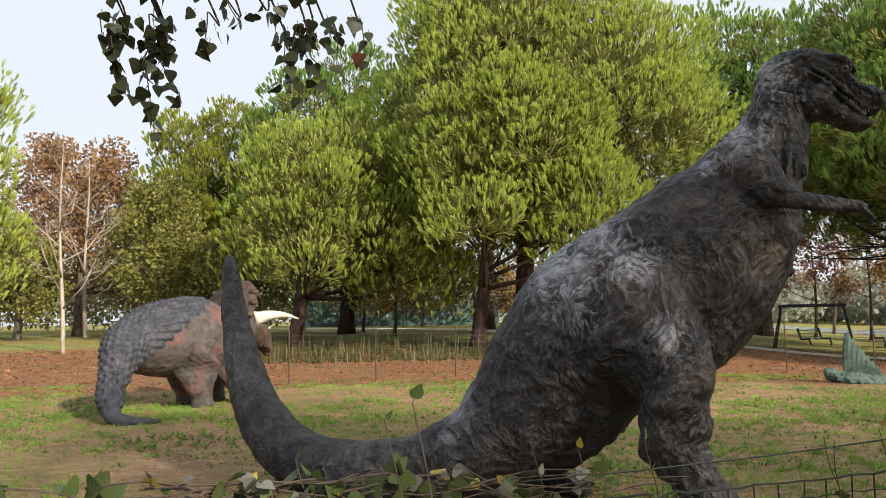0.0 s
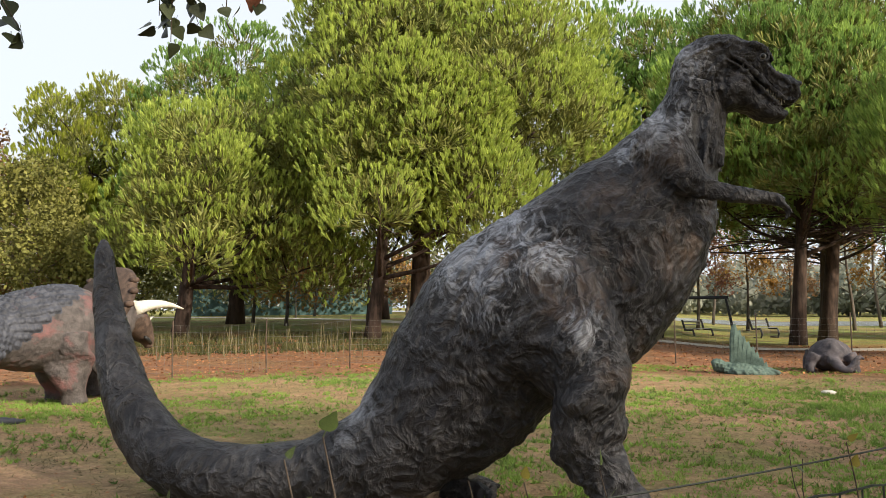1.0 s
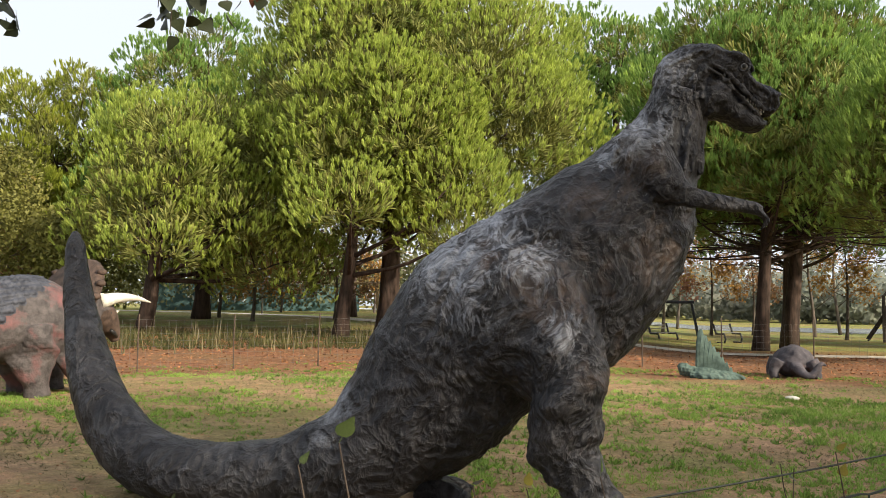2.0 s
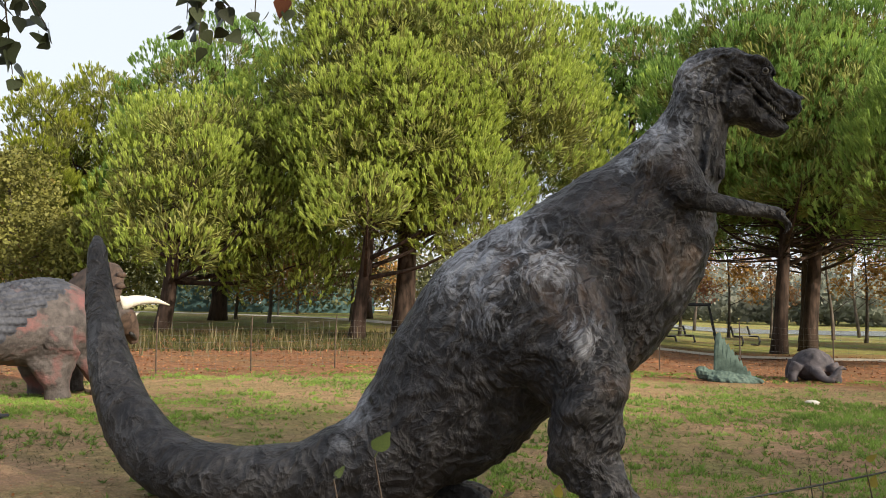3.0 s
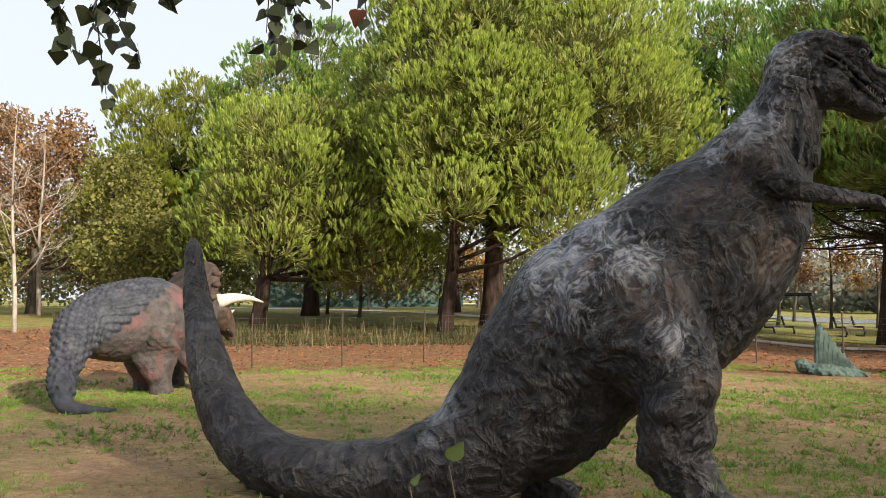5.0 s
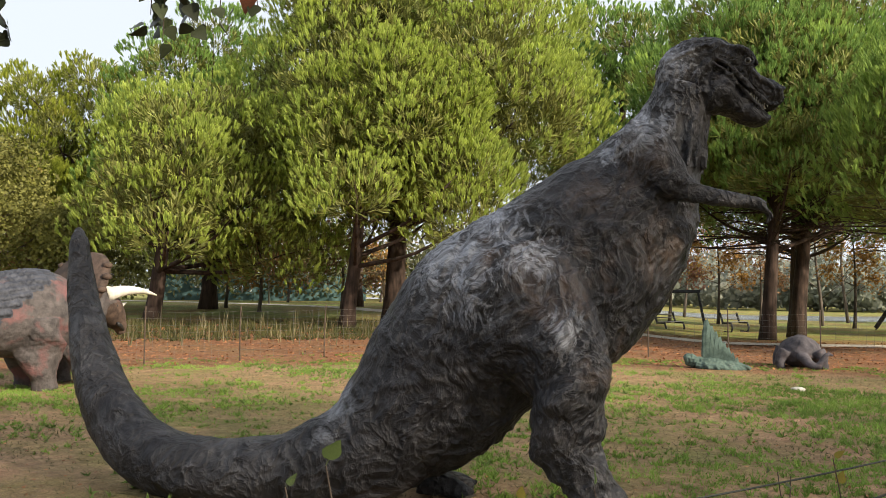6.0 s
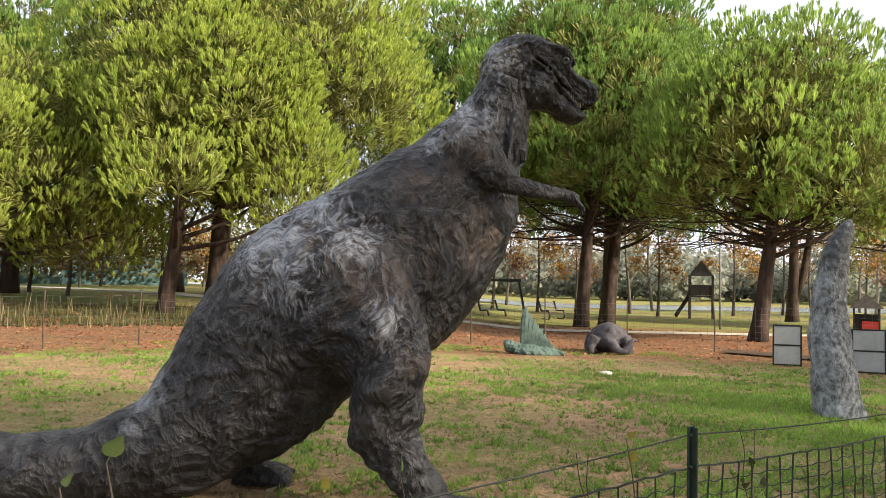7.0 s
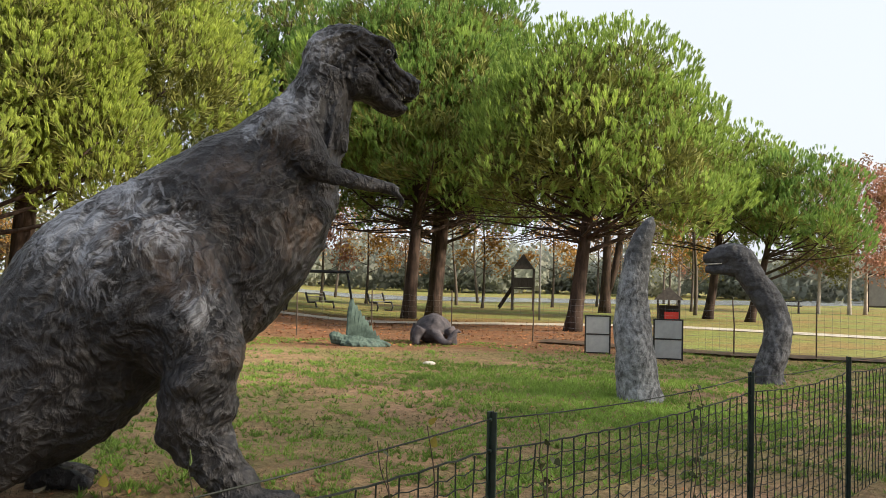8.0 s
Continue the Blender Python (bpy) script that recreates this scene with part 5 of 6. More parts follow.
def bare_tree(x, y, height, girth, seed, bark, label, name="bare_tree", mat=None, n_leaves=0, spread=1.0, levels=3, stout=0.35):
    """A leafless or nearly leafless tree: trunk, rising boughs and twigs."""
    rng = np.random.default_rng(seed)
    t = thing(name, x, y, float(land(x, y)), label, "tree", "bare trees")
    bm = bmesh.new()
    pts = [Vector((0.022 * height * math.sin(5 * u + seed), 0.015 * height * math.sin(4 * u), height * u - 0.1)) for u in np.linspace(0, 1, 10)]
    tube(bm, pts, np.linspace(girth, girth * 0.12, 10), 9)
    part("trunk", bm, M[bark], t, smooth=True)
    tips = []

    def bough(bm, s, d, ln, g, level):
        e1 = s + d * ln * 0.5 + rng.normal(size=3) * 0.05 * ln
        e2 = s + d * ln + np.array([0, 0, 0.18 * ln])
        tube(bm, [s, e1, e2], [g, g * 0.65, g * 0.25], 5 if level > 1 else 4)
        tips.append(e2)
        if level > 0:
            for k in range(4):
                u = rng.uniform(0.3, 0.95)
                q = s + (e2 - s) * u
                dd = d + rng.normal(size=3) * 0.55
                dd[2] = abs(dd[2]) * 0.7 + 0.15
                bough(bm, q, dd / np.linalg.norm(dd), ln * rng.uniform(0.4, 0.6), g * 0.45, level - 1)

    for k in range(11):
        u = 0.2 + 0.7 * k / 10
        a = k * 2.4 + rng.uniform(-0.4, 0.4)
        d = np.array([math.cos(a) * spread, math.sin(a) * spread, 0.75])
        bm = bmesh.new()
        bough(bm, np.array([0.022 * height * math.sin(5 * u + seed), 0.015 * height * math.sin(4 * u), height * u]), d / np.linalg.norm(d), height * 0.34 * (1.15 - u), girth * stout * (1.1 - u), levels - 1)
        part("bough", bm, M[bark], t, smooth=True)
    if mat:
        tp = np.array(tips)
        p = tp[rng.integers(0, len(tp), n_leaves)] + rng.normal(size=(n_leaves, 3)) * 0.28
        v, f = leaves(p, 0.16, rng)
        link_mesh("foliage", soup(v, f), M[mat], t, smooth=False)
    return t


def plant_trees():
    # the pines round the lawn
    pine(-8.45, 27.6, 4.1, 2.7, 9.8, 0.28, 11, count=17, off=(2.0, -0.5))
    pine(-7.5, 30.6, 7.9, 4.6, 15.8, 0.42, 12, count=32, density=8, off=(0.3, 1.8))
    pine(-16.0, 28.0, 4.9, 1.7, 9.2, 0.33, 13, count=20, off=(1.9, 0.2))
    pine(-18.8, 38.4, 5.6, 3.2, 15.2, 0.42, 14, "pine_deep", count=19, density=6, size=0.34, needle=0.045, blades=9)
    pine(-26.5, 38.6, 5.2, 3.0, 13.7, 0.40, 15, "pine_olive", count=19, density=6, size=0.34, needle=0.045, blades=9)
    pine(-21.6, 17.6, 2.0, 1.2, 9.6, 0.2, 16, count=18)
    pine(6.57, 33.4, 5.8, 3.6, 13.6, 0.29, 17, "pine_deep", count=22, dead=26, lean=(0.5, 0), size=0.3)
    pine(8.0, 35.1, 6.0, 3.7, 14.0, 0.33, 18, "pine_deep", count=22, dead=26, lean=(0.8, 0), size=0.3)
    pine(10.58, 25.6, 5.0, 3.3, 9.6, 0.28, 19, "pine_mid", density=11, count=28, dead=26, lean=(0.5, 0), off=(0.7, -0.3), taper=0.48)
    pine(22.0, 36.2, 3.6, 3.6, 8.8, 0.25, 20, "pine_mid", count=20, lean=(0.6, 0), off=(0.6, -0.6), dead=14, size=0.3)
    pine(22.4, 33.4, 2.7, 2.8, 7.5, 0.22, 21, "pine_deep", count=14, lean=(0.6, 0), off=(1.7, -1.4), dead=10, size=0.3)
    pine(1.6, 44.9, 5.2, 4.0, 17.6, 0.40, 22, "pine_deep", count=18, density=5, size=0.38, needle=0.055, blades=9)
    pine(-13.4, 46.0, 5.5, 5.2, 15.5, 0.4, 23, "pine_deep", count=18, density=5, size=0.38, needle=0.055, blades=9)
    pine(10.4, 45.5, 5.0, 3.6, 12.5, 0.36, 24, "pine_deep", count=18, density=5, size=0.36, needle=0.05, blades=9, dead=14)
    pine(19.6, 42.8, 3.4, 4.6, 10.0, 0.32, 25, "pine_deep", count=12, density=5, size=0.36, needle=0.05, blades=9, fork=True, dead=8)
    # autumn trees
    broadleaf(-33.5, 35.5, 4.6, 1.8, 12.3, 0.3, 31, "rust", n_leaves=30000, leaf=0.23, count=18, label="rust-brown autumn tree behind the pines")
    broadleaf(-25.2, 31.4, 3.0, 1.6, 8.6, 0.2, 32, "olive", n_leaves=16000, leaf=0.19, count=12, label="yellow-green autumn tree at the wood's edge")
    broadleaf(-30.5, 41, 4.2, 2.0, 10.0, 0.26, 33, "rust", n_leaves=12000, leaf=0.34, count=14, label="tall rust-brown tree in the wood")
    broadleaf(-37, 29, 4.4, 1.6, 9.0, 0.26, 34, "amber", n_leaves=12000, leaf=0.34, count=14, label="amber autumn tree in the wood")
    broadleaf(-21.5, 32.5, 2.8, 1.6, 6.0, 0.2, 35, "olive", n_leaves=12000, leaf=0.19, label="olive-green bushy tree under the pines")
    broadleaf(-31.5, 29.5, 2.6, 1.6, 6.4, 0.2, 36, "olive", n_leaves=12000, leaf=0.19, label="olive-green bushy tree under the pines")
    for i, (x, y, h) in enumerate(((-15.5, 36.9, 5.2), (-12.6, 40.6, 5.4), (-18.6, 40.0, 5.4), (4.2, 47, 6.5), (7.5, 52, 7.0), (10.5, 55, 6.0), (-1.5, 55, 7.0), (-9, 60, 6.5), (-16, 62, 6), (-22, 58, 6.5), (28, 48, 7), (33, 60, 8), (20, 52, 7), (25, 56, 8), (14, 48, 6.5))):
        broadleaf(x, y, 2.3, 1.7, h, 0.10, 41 + i, ("amber", "rust", "amber", "rose")[i % 4], n_leaves=2600, leaf=0.2, count=8, label="slender young tree with amber leaves", loose=0.7)
    for i, (x, y, r, zt, m) in enumerate(((37.1, 47.6, 2.4, 7.5, "olive"), (38.5, 46.4, 3.4, 10.5, "rose"), (40.6, 47.4, 3.6, 11, "rust"), (46, 50, 3.4, 11, "rose"), (31, 55, 3.5, 9, "olive"))):
        broadleaf(x, y, r, 1.6, zt, 0.13, 61 + i, m, "bark_pale", n_leaves=8000, leaf=0.22, count=12, label="thin autumn tree with pale trunk and reddish leaves", loose=0.75)
    bare_tree(-22.1, 22.5, 7.8, 0.085, 71, "bark_pale", "leafless slender tree with pale bark", stout=0.6)
    bare_tree(-30.3, 32.6, 9.0, 0.12, 72, "bark_pale", "leafless tree with pale grey bark", stout=0.55)
    for i, (x, y, h) in enumerate(((22.7, 50, 9), (24.3, 41.4, 8), (13.5, 53, 8), (17, 60, 9), (29, 60, 9), (36, 66, 10), (7, 64, 8))):
        bare_tree(x, y, h, 0.12, 81 + i, "bark_grey", "nearly bare tree with a few amber leaves", mat=("amber", "olive")[i % 2], n_leaves=1500)


plant_trees()


# ---- woods and bank in the distance ----
def woods(name, seed, az0, az1, d0, d1, h0, h1, count, leaf, mat, label):
    rng = np.random.default_rng(seed)
    pts = []
    for i in range(count):
        a = radians(az0 + (az1 - az0) * (i + rng.uniform(-0.5, 0.5)) / count)
        d = rng.uniform(d0, d1)
        x, y = d * math.sin(a), d * math.cos(a)
        h, w = rng.uniform(h0, h1), rng.uniform(3.5, 5.5)
        u = unit(700, rng) * (rng.uniform(0, 1, 700) ** 0.4)[:, None]
        pts.append(np.array([x, y, float(land(x, y)) + h * 0.5]) + u * [w, w, h * 0.5])
    v, f = leaves(np.vstack(pts), leaf, rng)
    tagged(link_mesh(name, soup(v, f), M[mat], smooth=False), label, "woods", kind="stuff")


# the far bank's haze lies in its leaf colour, not in the air
woods("far_woods", 5, -6, 65, 108, 150, 4.5, 9.0, 110, 1.0, "hazed_leaf", "grey-green woods and reeds on the far bank, paled by painted haze")
woods("dark_woods", 6, -80, -4, 64, 95, 5, 10, 95, 0.42, "dark_leaf", "dark green wood behind the pines")


# ---- fences ----
def fence_wire_mesh(bm, a, b, zb, zt, gap, rows, r, rng, sag=0.03):
    a, b = np.array(a), np.array(b)
    ln = np.linalg.norm(b - a)
    n = int(ln / gap)
    for i in range(1, n):
        u = i / n
        q = a + (b - a) * u
        top = zt - sag * 4 * u * (1 - u)
        zs = np.linspace(zb, top, 7)
        tube(bm, [(q[0] + rng.normal() * 0.004, q[1] + rng.normal() * 0.004, z) for z in zs], [r] * 7, 4, cap=False)
    for k in range(rows + 1):
        z0 = zb + (zt - zb) * k / rows
        pts = []
        for j in range(2 * n + 1):
            u = j / (2 * n)
            q = a + (b - a) * u
            # the weft hangs a little between the uprights
            dip = 0.009 if j % 2 and k < rows else 0.0
            pts.append((q[0], q[1], z0 - dip - sag * 4 * u * (1 - u) * k / rows + rng.normal() * 0.003))
        tube(bm, pts, [r * (1.25 if k == rows else 0.72)] * len(pts), 4, cap=False)


def near_fence():
    rng = np.random.default_rng(3)
    fence = thing("wire_fence", 0, 0, 0, "dark green wire mesh fence with slim posts along the lawn", "fence")
    posts = [(-3.3, 0.15), (-1.17, 1.54), (0.92, 3.01), (3.01, 4.48), (4.52, 5.47), (6.6, 6.9), (8.8, 8.3)]
    tops = [1.04, 1.05, 1.125, 1.10, 1.10, 1.1, 1.1]
    for (x, y), h in zip(posts, tops):
        bm = bmesh.new()
        # a T-section stake
        box(bm, (x, y, h / 2 - 0.1), (0.036, 0.007, h + 0.2), (0, 0, 35), 0.001)
        box(bm, (x + 0.008, y - 0.012, h / 2 - 0.1), (0.007, 0.032, h + 0.196), (0, 0, 35), 0.001)
        for z in (h - 0.03, h - 0.145, 0.5):
            bmesh.ops.create_cone(bm, cap_ends=True, segments=8, radius1=0.006, radius2=0.006, depth=0.01, matrix=Matrix.Translation((x - 0.004, y - 0.016, z)) @ pose(0, 0, 0, 90, 0, 35))
        part("post", bm, M["post"], fence)
    for i in range(len(posts) - 1):
        a, b = posts[i], posts[i + 1]
        bm = bmesh.new()
        fence_wire_mesh(bm, a, b, 0.02, 0.975, 0.098, 18, 0.0037, rng)
        part("wire_mesh", bm, M["wire"], fence, "dark green welded wire mesh")
        bm = bmesh.new()
        za, zb2 = tops[i] - 0.03, tops[i + 1] - 0.03
        pts = [(a[0] + (b[0] - a[0]) * u, a[1] + (b[1] - a[1]) * u, za + (zb2 - za) * u - 0.03 * 4 * u * (1 - u)) for u in np.linspace(0, 1, 20)]
        tube(bm, pts, [0.0032] * 20, 5)
        part("strand", bm, M["wire"], fence)


def far_fence():
    rng = np.random.default_rng(4)
    fence = thing("stake_fence", 0, 0, 0, "thin wire fence on rusty stakes before the pines", "fence")
    line = [(-16.5, 12.8), (-13.6, 14.95), (-11.6, 16.2), (-10.0, 17.25), (-8.22, 18.4), (-6.65, 19.9), (-4.7, 21.1), (-2.6, 21.9), (-0.5, 22.3), (1.4, 22.4), (3.4, 22.3), (5.5, 21.8), (7.6, 21.15), (9.2, 19.1), (10.97, 16.95), (12.5, 16.1), (15, 14.6), (18, 12.6)]
    for i, (x, y) in enumerate(line):
        z = float(land(x, y))
        bm = bmesh.new()
        tube(bm, [(x, y, z - 0.1), (x + rng.normal() * 0.01, y, z + 0.7), (x + rng.normal() * 0.02, y, z + 1.32)], [0.018, 0.017, 0.016], 6)
        part("stake", bm, M["oldpost"], fence)
    bm = bmesh.new()
    for (x, y), (x2, y2) in zip(line, line[1:]):
        for z in (0.15, 0.3, 0.45, 0.6, 0.75, 0.9, 1.05, 1.2):
            tube(bm, [(x, y, z + float(land(x, y))), ((x + x2) / 2, (y + y2) / 2, z - 0.03 + float(land(x, y))), (x2, y2, z + float(land(x2, y2)))], [0.0022] * 3, 3, cap=False)
        n = int(math.hypot(x2 - x, y2 - y) / 0.16)
        for k in range(1, n):
            u = k / n
            q = (x + (x2 - x) * u, y + (y2 - y) * u)
            tube(bm, [(*q, 0.1 + float(land(*q))), (*q, 1.19 + float(land(*q)))], [0.0018] * 2, 3, cap=False)
    part("wire", bm, M["zinc"], fence, "thin grey fence wire")


near_fence()
far_fence()


# ---- playground and boards ----
def info_board(x, y, rz, w, h):
    b = thing("display_board", x, y, 0, "faded white display board in a dark frame on the lawn", "board", "display boards", rz=rz)
    for k in (0, 1):
        bm = bmesh.new()
        box(bm, (0, 0, 0.03 + h * (0.25 + 0.5 * k)), (w - 0.05, 0.03, h / 2 - 0.035), bevel=0.004)
        part("panel", bm, M["board"], b)
    for s in (-1, 1):
        bm = bmesh.new()
        box(bm, (s * (w / 2 - 0.015), 0, h / 2 + 0.02), (0.035, 0.05, h + 0.04), bevel=0.004)
        part("upright", bm, M["metal"], b)
    for z in (0.03, 0.03 + h / 2, h + 0.03):
        bm = bmesh.new()
        box(bm, (0, 0, z), (w - 0.066, 0.045, 0.03), bevel=0.004)
        part("rail", bm, M["metal"], b)
    bm = bmesh.new()
    tube(bm, [(-w * 0.35, 0.03, h * 0.95), (-w * 0.42, 0.42, 0.0)], [0.012, 0.012], 6)
    part("prop", bm, M["metal"], b)


info_board(7.87, 17.55, -24, 0.58, 0.84)
info_board(8.87, 16.15, -28, 0.62, 0.84)


def swing():
    s = thing("swing", 2.93, 33.0, 0, "dark steel swing frame in the playground", "swing", rz=-6)
    w, h = 2.1, 1.82
    bm = bmesh.new()
    tube(bm, [(-w / 2 - 0.1, 0, h), (w / 2 + 0.1, 0, h)], [0.06, 0.06], 10)
    part("top_beam", bm, M["metal"], s)
    for sx in (-1, 1):
        for sy in (-1, 1):
            bm = bmesh.new()
            tube(bm, [(sx * w / 2, 0, h), (sx * (w / 2 + 0.35), sy * 0.8, -0.05)], [0.045, 0.045], 8)
            part("leg", bm, M["metal"], s)


swing()


def bench(x, y, rz, z=0.0):
    b = thing("bench", x, y, z, "black bent-steel park bench beside the gravel path", "bench", "park benches", rz=rz)
    for sx in (-0.75, 0.75):
        bm = bmesh.new()
        pts = [(sx, 0.3, 0.02), (sx, -0.05, 0.0), (sx, -0.12, 0.2), (sx, -0.05, 0.42), (sx, 0.35, 0.42), (sx, 0.5, 0.88)]
        tube(bm, pts, [0.05] * 6, 6)
        part("leg", bm, M["metal"], b)
    for k, (yy, zz) in enumerate(((0.02, 0.47), (0.16, 0.47), (0.30, 0.47), (0.44, 0.66), (0.50, 0.80))):
        bm = bmesh.new()
        box(bm, (0, yy, zz), (1.5, 0.09 if k < 3 else 0.02, 0.02 if k < 3 else 0.05), bevel=0.004)
        part("slat", bm, M["zinc"], b)


bench(3.65, 39.1, 52)
bench(6.65, 40.0, 52)


def play_tower():
    t = thing("play_tower", 15.6, 45.2, 0, "dark wooden play tower with a pointed roof and slide", "play tower", rz=-20)
    for sx in (-1, 1):
        for sy in (-1, 1):
            bm = bmesh.new()
            box(bm, (sx * 0.6, sy * 0.6, 1.15), (0.13, 0.13, 2.4), bevel=0.01)
            part("post", bm, M["dark_wood"], t)
    bm = bmesh.new()
    box(bm, (0, 0, 1.2), (1.25, 1.25, 0.1), bevel=0.01)
    part("deck", bm, M["dark_wood"], t)
    for sx, sy, wx, wy in ((0, -0.62, 1.2, 0.05), (0, 0.62, 1.2, 0.05), (0.62, 0, 0.05, 1.2)):
        bm = bmesh.new()
        box(bm, (sx, sy, 1.55), (wx, wy, 0.55), bevel=0.006)
        part("parapet", bm, M["dark_wood"], t)
    bm = bmesh.new()
    bmesh.ops.create_cone(bm, cap_ends=True, segments=4, radius1=0.9, radius2=0.03, depth=0.85, matrix=Matrix.Translation((0, 0, 2.75)) @ pose(0, 0, 0, 0, 0, 45))
    part("roof", bm, M["dark_wood"], t)
    bm = bmesh.new()
    box(bm, (-0.98, 0, 0.6), (1.4, 0.5, 0.06), (0, -58, 0), 0.006)
    for s in (-1, 1):
        box(bm, (-0.98, s * 0.26, 0.68), (1.4, 0.04, 0.2), (0, -58, 0), 0.006)
    part("slide", bm, M["dark_wood"], t)


play_tower()


def play_house():
    h = thing("play_house", 16.75, 30.5, 0, "small dark wooden play house with a red panel", "play house", rz=-28)
    for sx in (-1, 1):
        for sy in (-1, 1):
            bm = bmesh.new()
            box(bm, (sx * 0.42, sy * 0.42, 0.5), (0.07, 0.07, 1.04), bevel=0.006)
            part("post", bm, M["dark_wood"], h)
    bm = bmesh.new()
    box(bm, (0.12, -0.43, 0.30), (0.56, 0.03, 0.46), bevel=0.004)
    part("panel", bm, M["red"], h, "red front panel")
    for c, s in (((0, 0.43, 0.4), (0.78, 0.03, 0.75)), ((-0.43, 0, 0.3), (0.03, 0.78, 0.5)), ((0.43, 0, 0.3), (0.03, 0.78, 0.5))):
        bm = bmesh.new()
        box(bm, c, s, bevel=0.004)
        part("wall", bm, M["dark_wood"], h)
    bm = bmesh.new()
    bmesh.ops.create_cone(bm, cap_ends=True, segments=4, radius1=0.82, radius2=0.05, depth=0.5, matrix=Matrix.Translation((0, 0, 1.26)) @ pose(0, 0, 0, 0, 0, 45))
    part("roof", bm, M["dark_wood"], h)


play_house()


def pole(x, y, h, r, mat, label):
    p = bmesh.new()
    tube(p, [(0, 0, -0.1), (0, 0, h * 0.5), (0, 0, h)], [r, r * 0.9, r * 0.75], 8)
    ob = part("pole", p, M[mat], None, smooth=True)
    ob.location = (x, y, float(land(x, y)))
    tagged(ob, label, "pole")


pole(12.1, 32.9, 4.2, 0.045, "zinc", "slim grey metal pole standing beside the path")
pole(-21.0, 52.0, 5.5, 0.07, "zinc", "slim grey lamp pole among the trees")


def timber_frame():
    t = thing("timber_frame", -12.1, 44.3, float(land(-12.1, 44.3)), "pale timber swing frame between the pine trunks", "swing", rz=20)
    for sx in (-1, 1):
        for sy in (-1, 1):
            bm = bmesh.new()
            tube(bm, [(sx * 0.75, sy * 0.1, 1.9), (sx * 0.95, sy * 0.7, -0.1)], [0.06, 0.06], 8)
            part("leg", bm, M["pale_wood"], t)
    bm = bmesh.new()
    tube(bm, [(-0.95, 0, 1.9), (0.95, 0, 1.9)], [0.07, 0.07], 8)
    part("top_beam", bm, M["pale_wood"], t)


timber_frame()


def painted_wall():
    x, y = -27.0, 66.0
    w = thing("low_wall", x, y, float(land(x, y)), "long teal painted wall with faded spray paint", "wall", rz=22)
    bm = bmesh.new()
    box(bm, (0, 0, 1.1), (17, 0.3, 2.3), bevel=0.02)
    part("wall", bm, M["wall"], w)
    rng = np.random.default_rng(8)
    for k in range(9):
        bm = bmesh.new()
        cx = -5.6 + 0.55 * k
        pts = [(cx + rng.uniform(-0.3, 0.3), -0.165, 1.2 + rng.uniform(-0.55, 0.6)) for _ in range(4)]
        tube(bm, curve_through(pts, 10), [0.075] * 10, 5)
        part("spray_mark", bm, M["spray"], w)


painted_wall()


def notice_sign():
    s = thing("notice_board", 48.3, 53.7, -0.1, "large dark-framed grey notice board on short posts", "sign", rz=-25)
    for sx in (-1.68, 1.68):
        bm = bmesh.new()
        box(bm, (sx, 0, 1.45), (0.16, 0.16, 3.0), bevel=0.01)
        part("post", bm, M["dark_wood"], s)
    bm = bmesh.new()
    box(bm, (0, 0, 1.65), (3.2, 0.06, 2.35), bevel=0.01)
    part("panel", bm, M["zinc"], s, "grey blank panel")
    for z in (0.4, 2.88):
        bm = bmesh.new()
        box(bm, (0, 0, z), (3.2, 0.12, 0.14), bevel=0.01)
        part("rail", bm, M["dark_wood"], s)


notice_sign()


def picnic_table():
    t = thing("picnic_table", 35.3, 48.4, -0.05, "dark wooden picnic table on the far grass", "table", rz=-35)
    bm = bmesh.new()
    box(bm, (0, 0, 0.75), (1.8, 0.75, 0.06), bevel=0.01)
    part("tabletop", bm, M["dark_wood"], t)
    for s in (-1, 1):
        bm = bmesh.new()
        box(bm, (0, s * 0.7, 0.45), (1.8, 0.26, 0.05), bevel=0.01)
        part("seat", bm, M["dark_wood"], t)
        bm = bmesh.new()
        for q in (-1, 1):
            tube(bm, [(s * 0.7, q * 0.62, -0.02), (s * 0.7, q * 0.2, 0.73)], [0.05, 0.05], 6)
        part("trestle", bm, M["dark_wood"], t)


picnic_table()

bm = bmesh.new()
blob(bm, (0, 0, 0.03), (0.13, 0.08, 0.045), sub=2)
st = part("stone", bm, M["stone"], None, smooth=True)
roughen(st.data, [(0.02, 9, False)])
st.location = (3.45, 15.3, 0)
tagged(st, "pale flat stone lying on the lawn", "stone")


# ---- grass, stalks, fallen leaves ----
def scatter(n, rng, d0, d1, a0, a1):
    d = np.sqrt(rng.uniform(d0 * d0, d1 * d1, n))
    a = np.radians(rng.uniform(a0, a1, n))
    x, y = d * np.sin(a), d * np.cos(a)
    return x, y


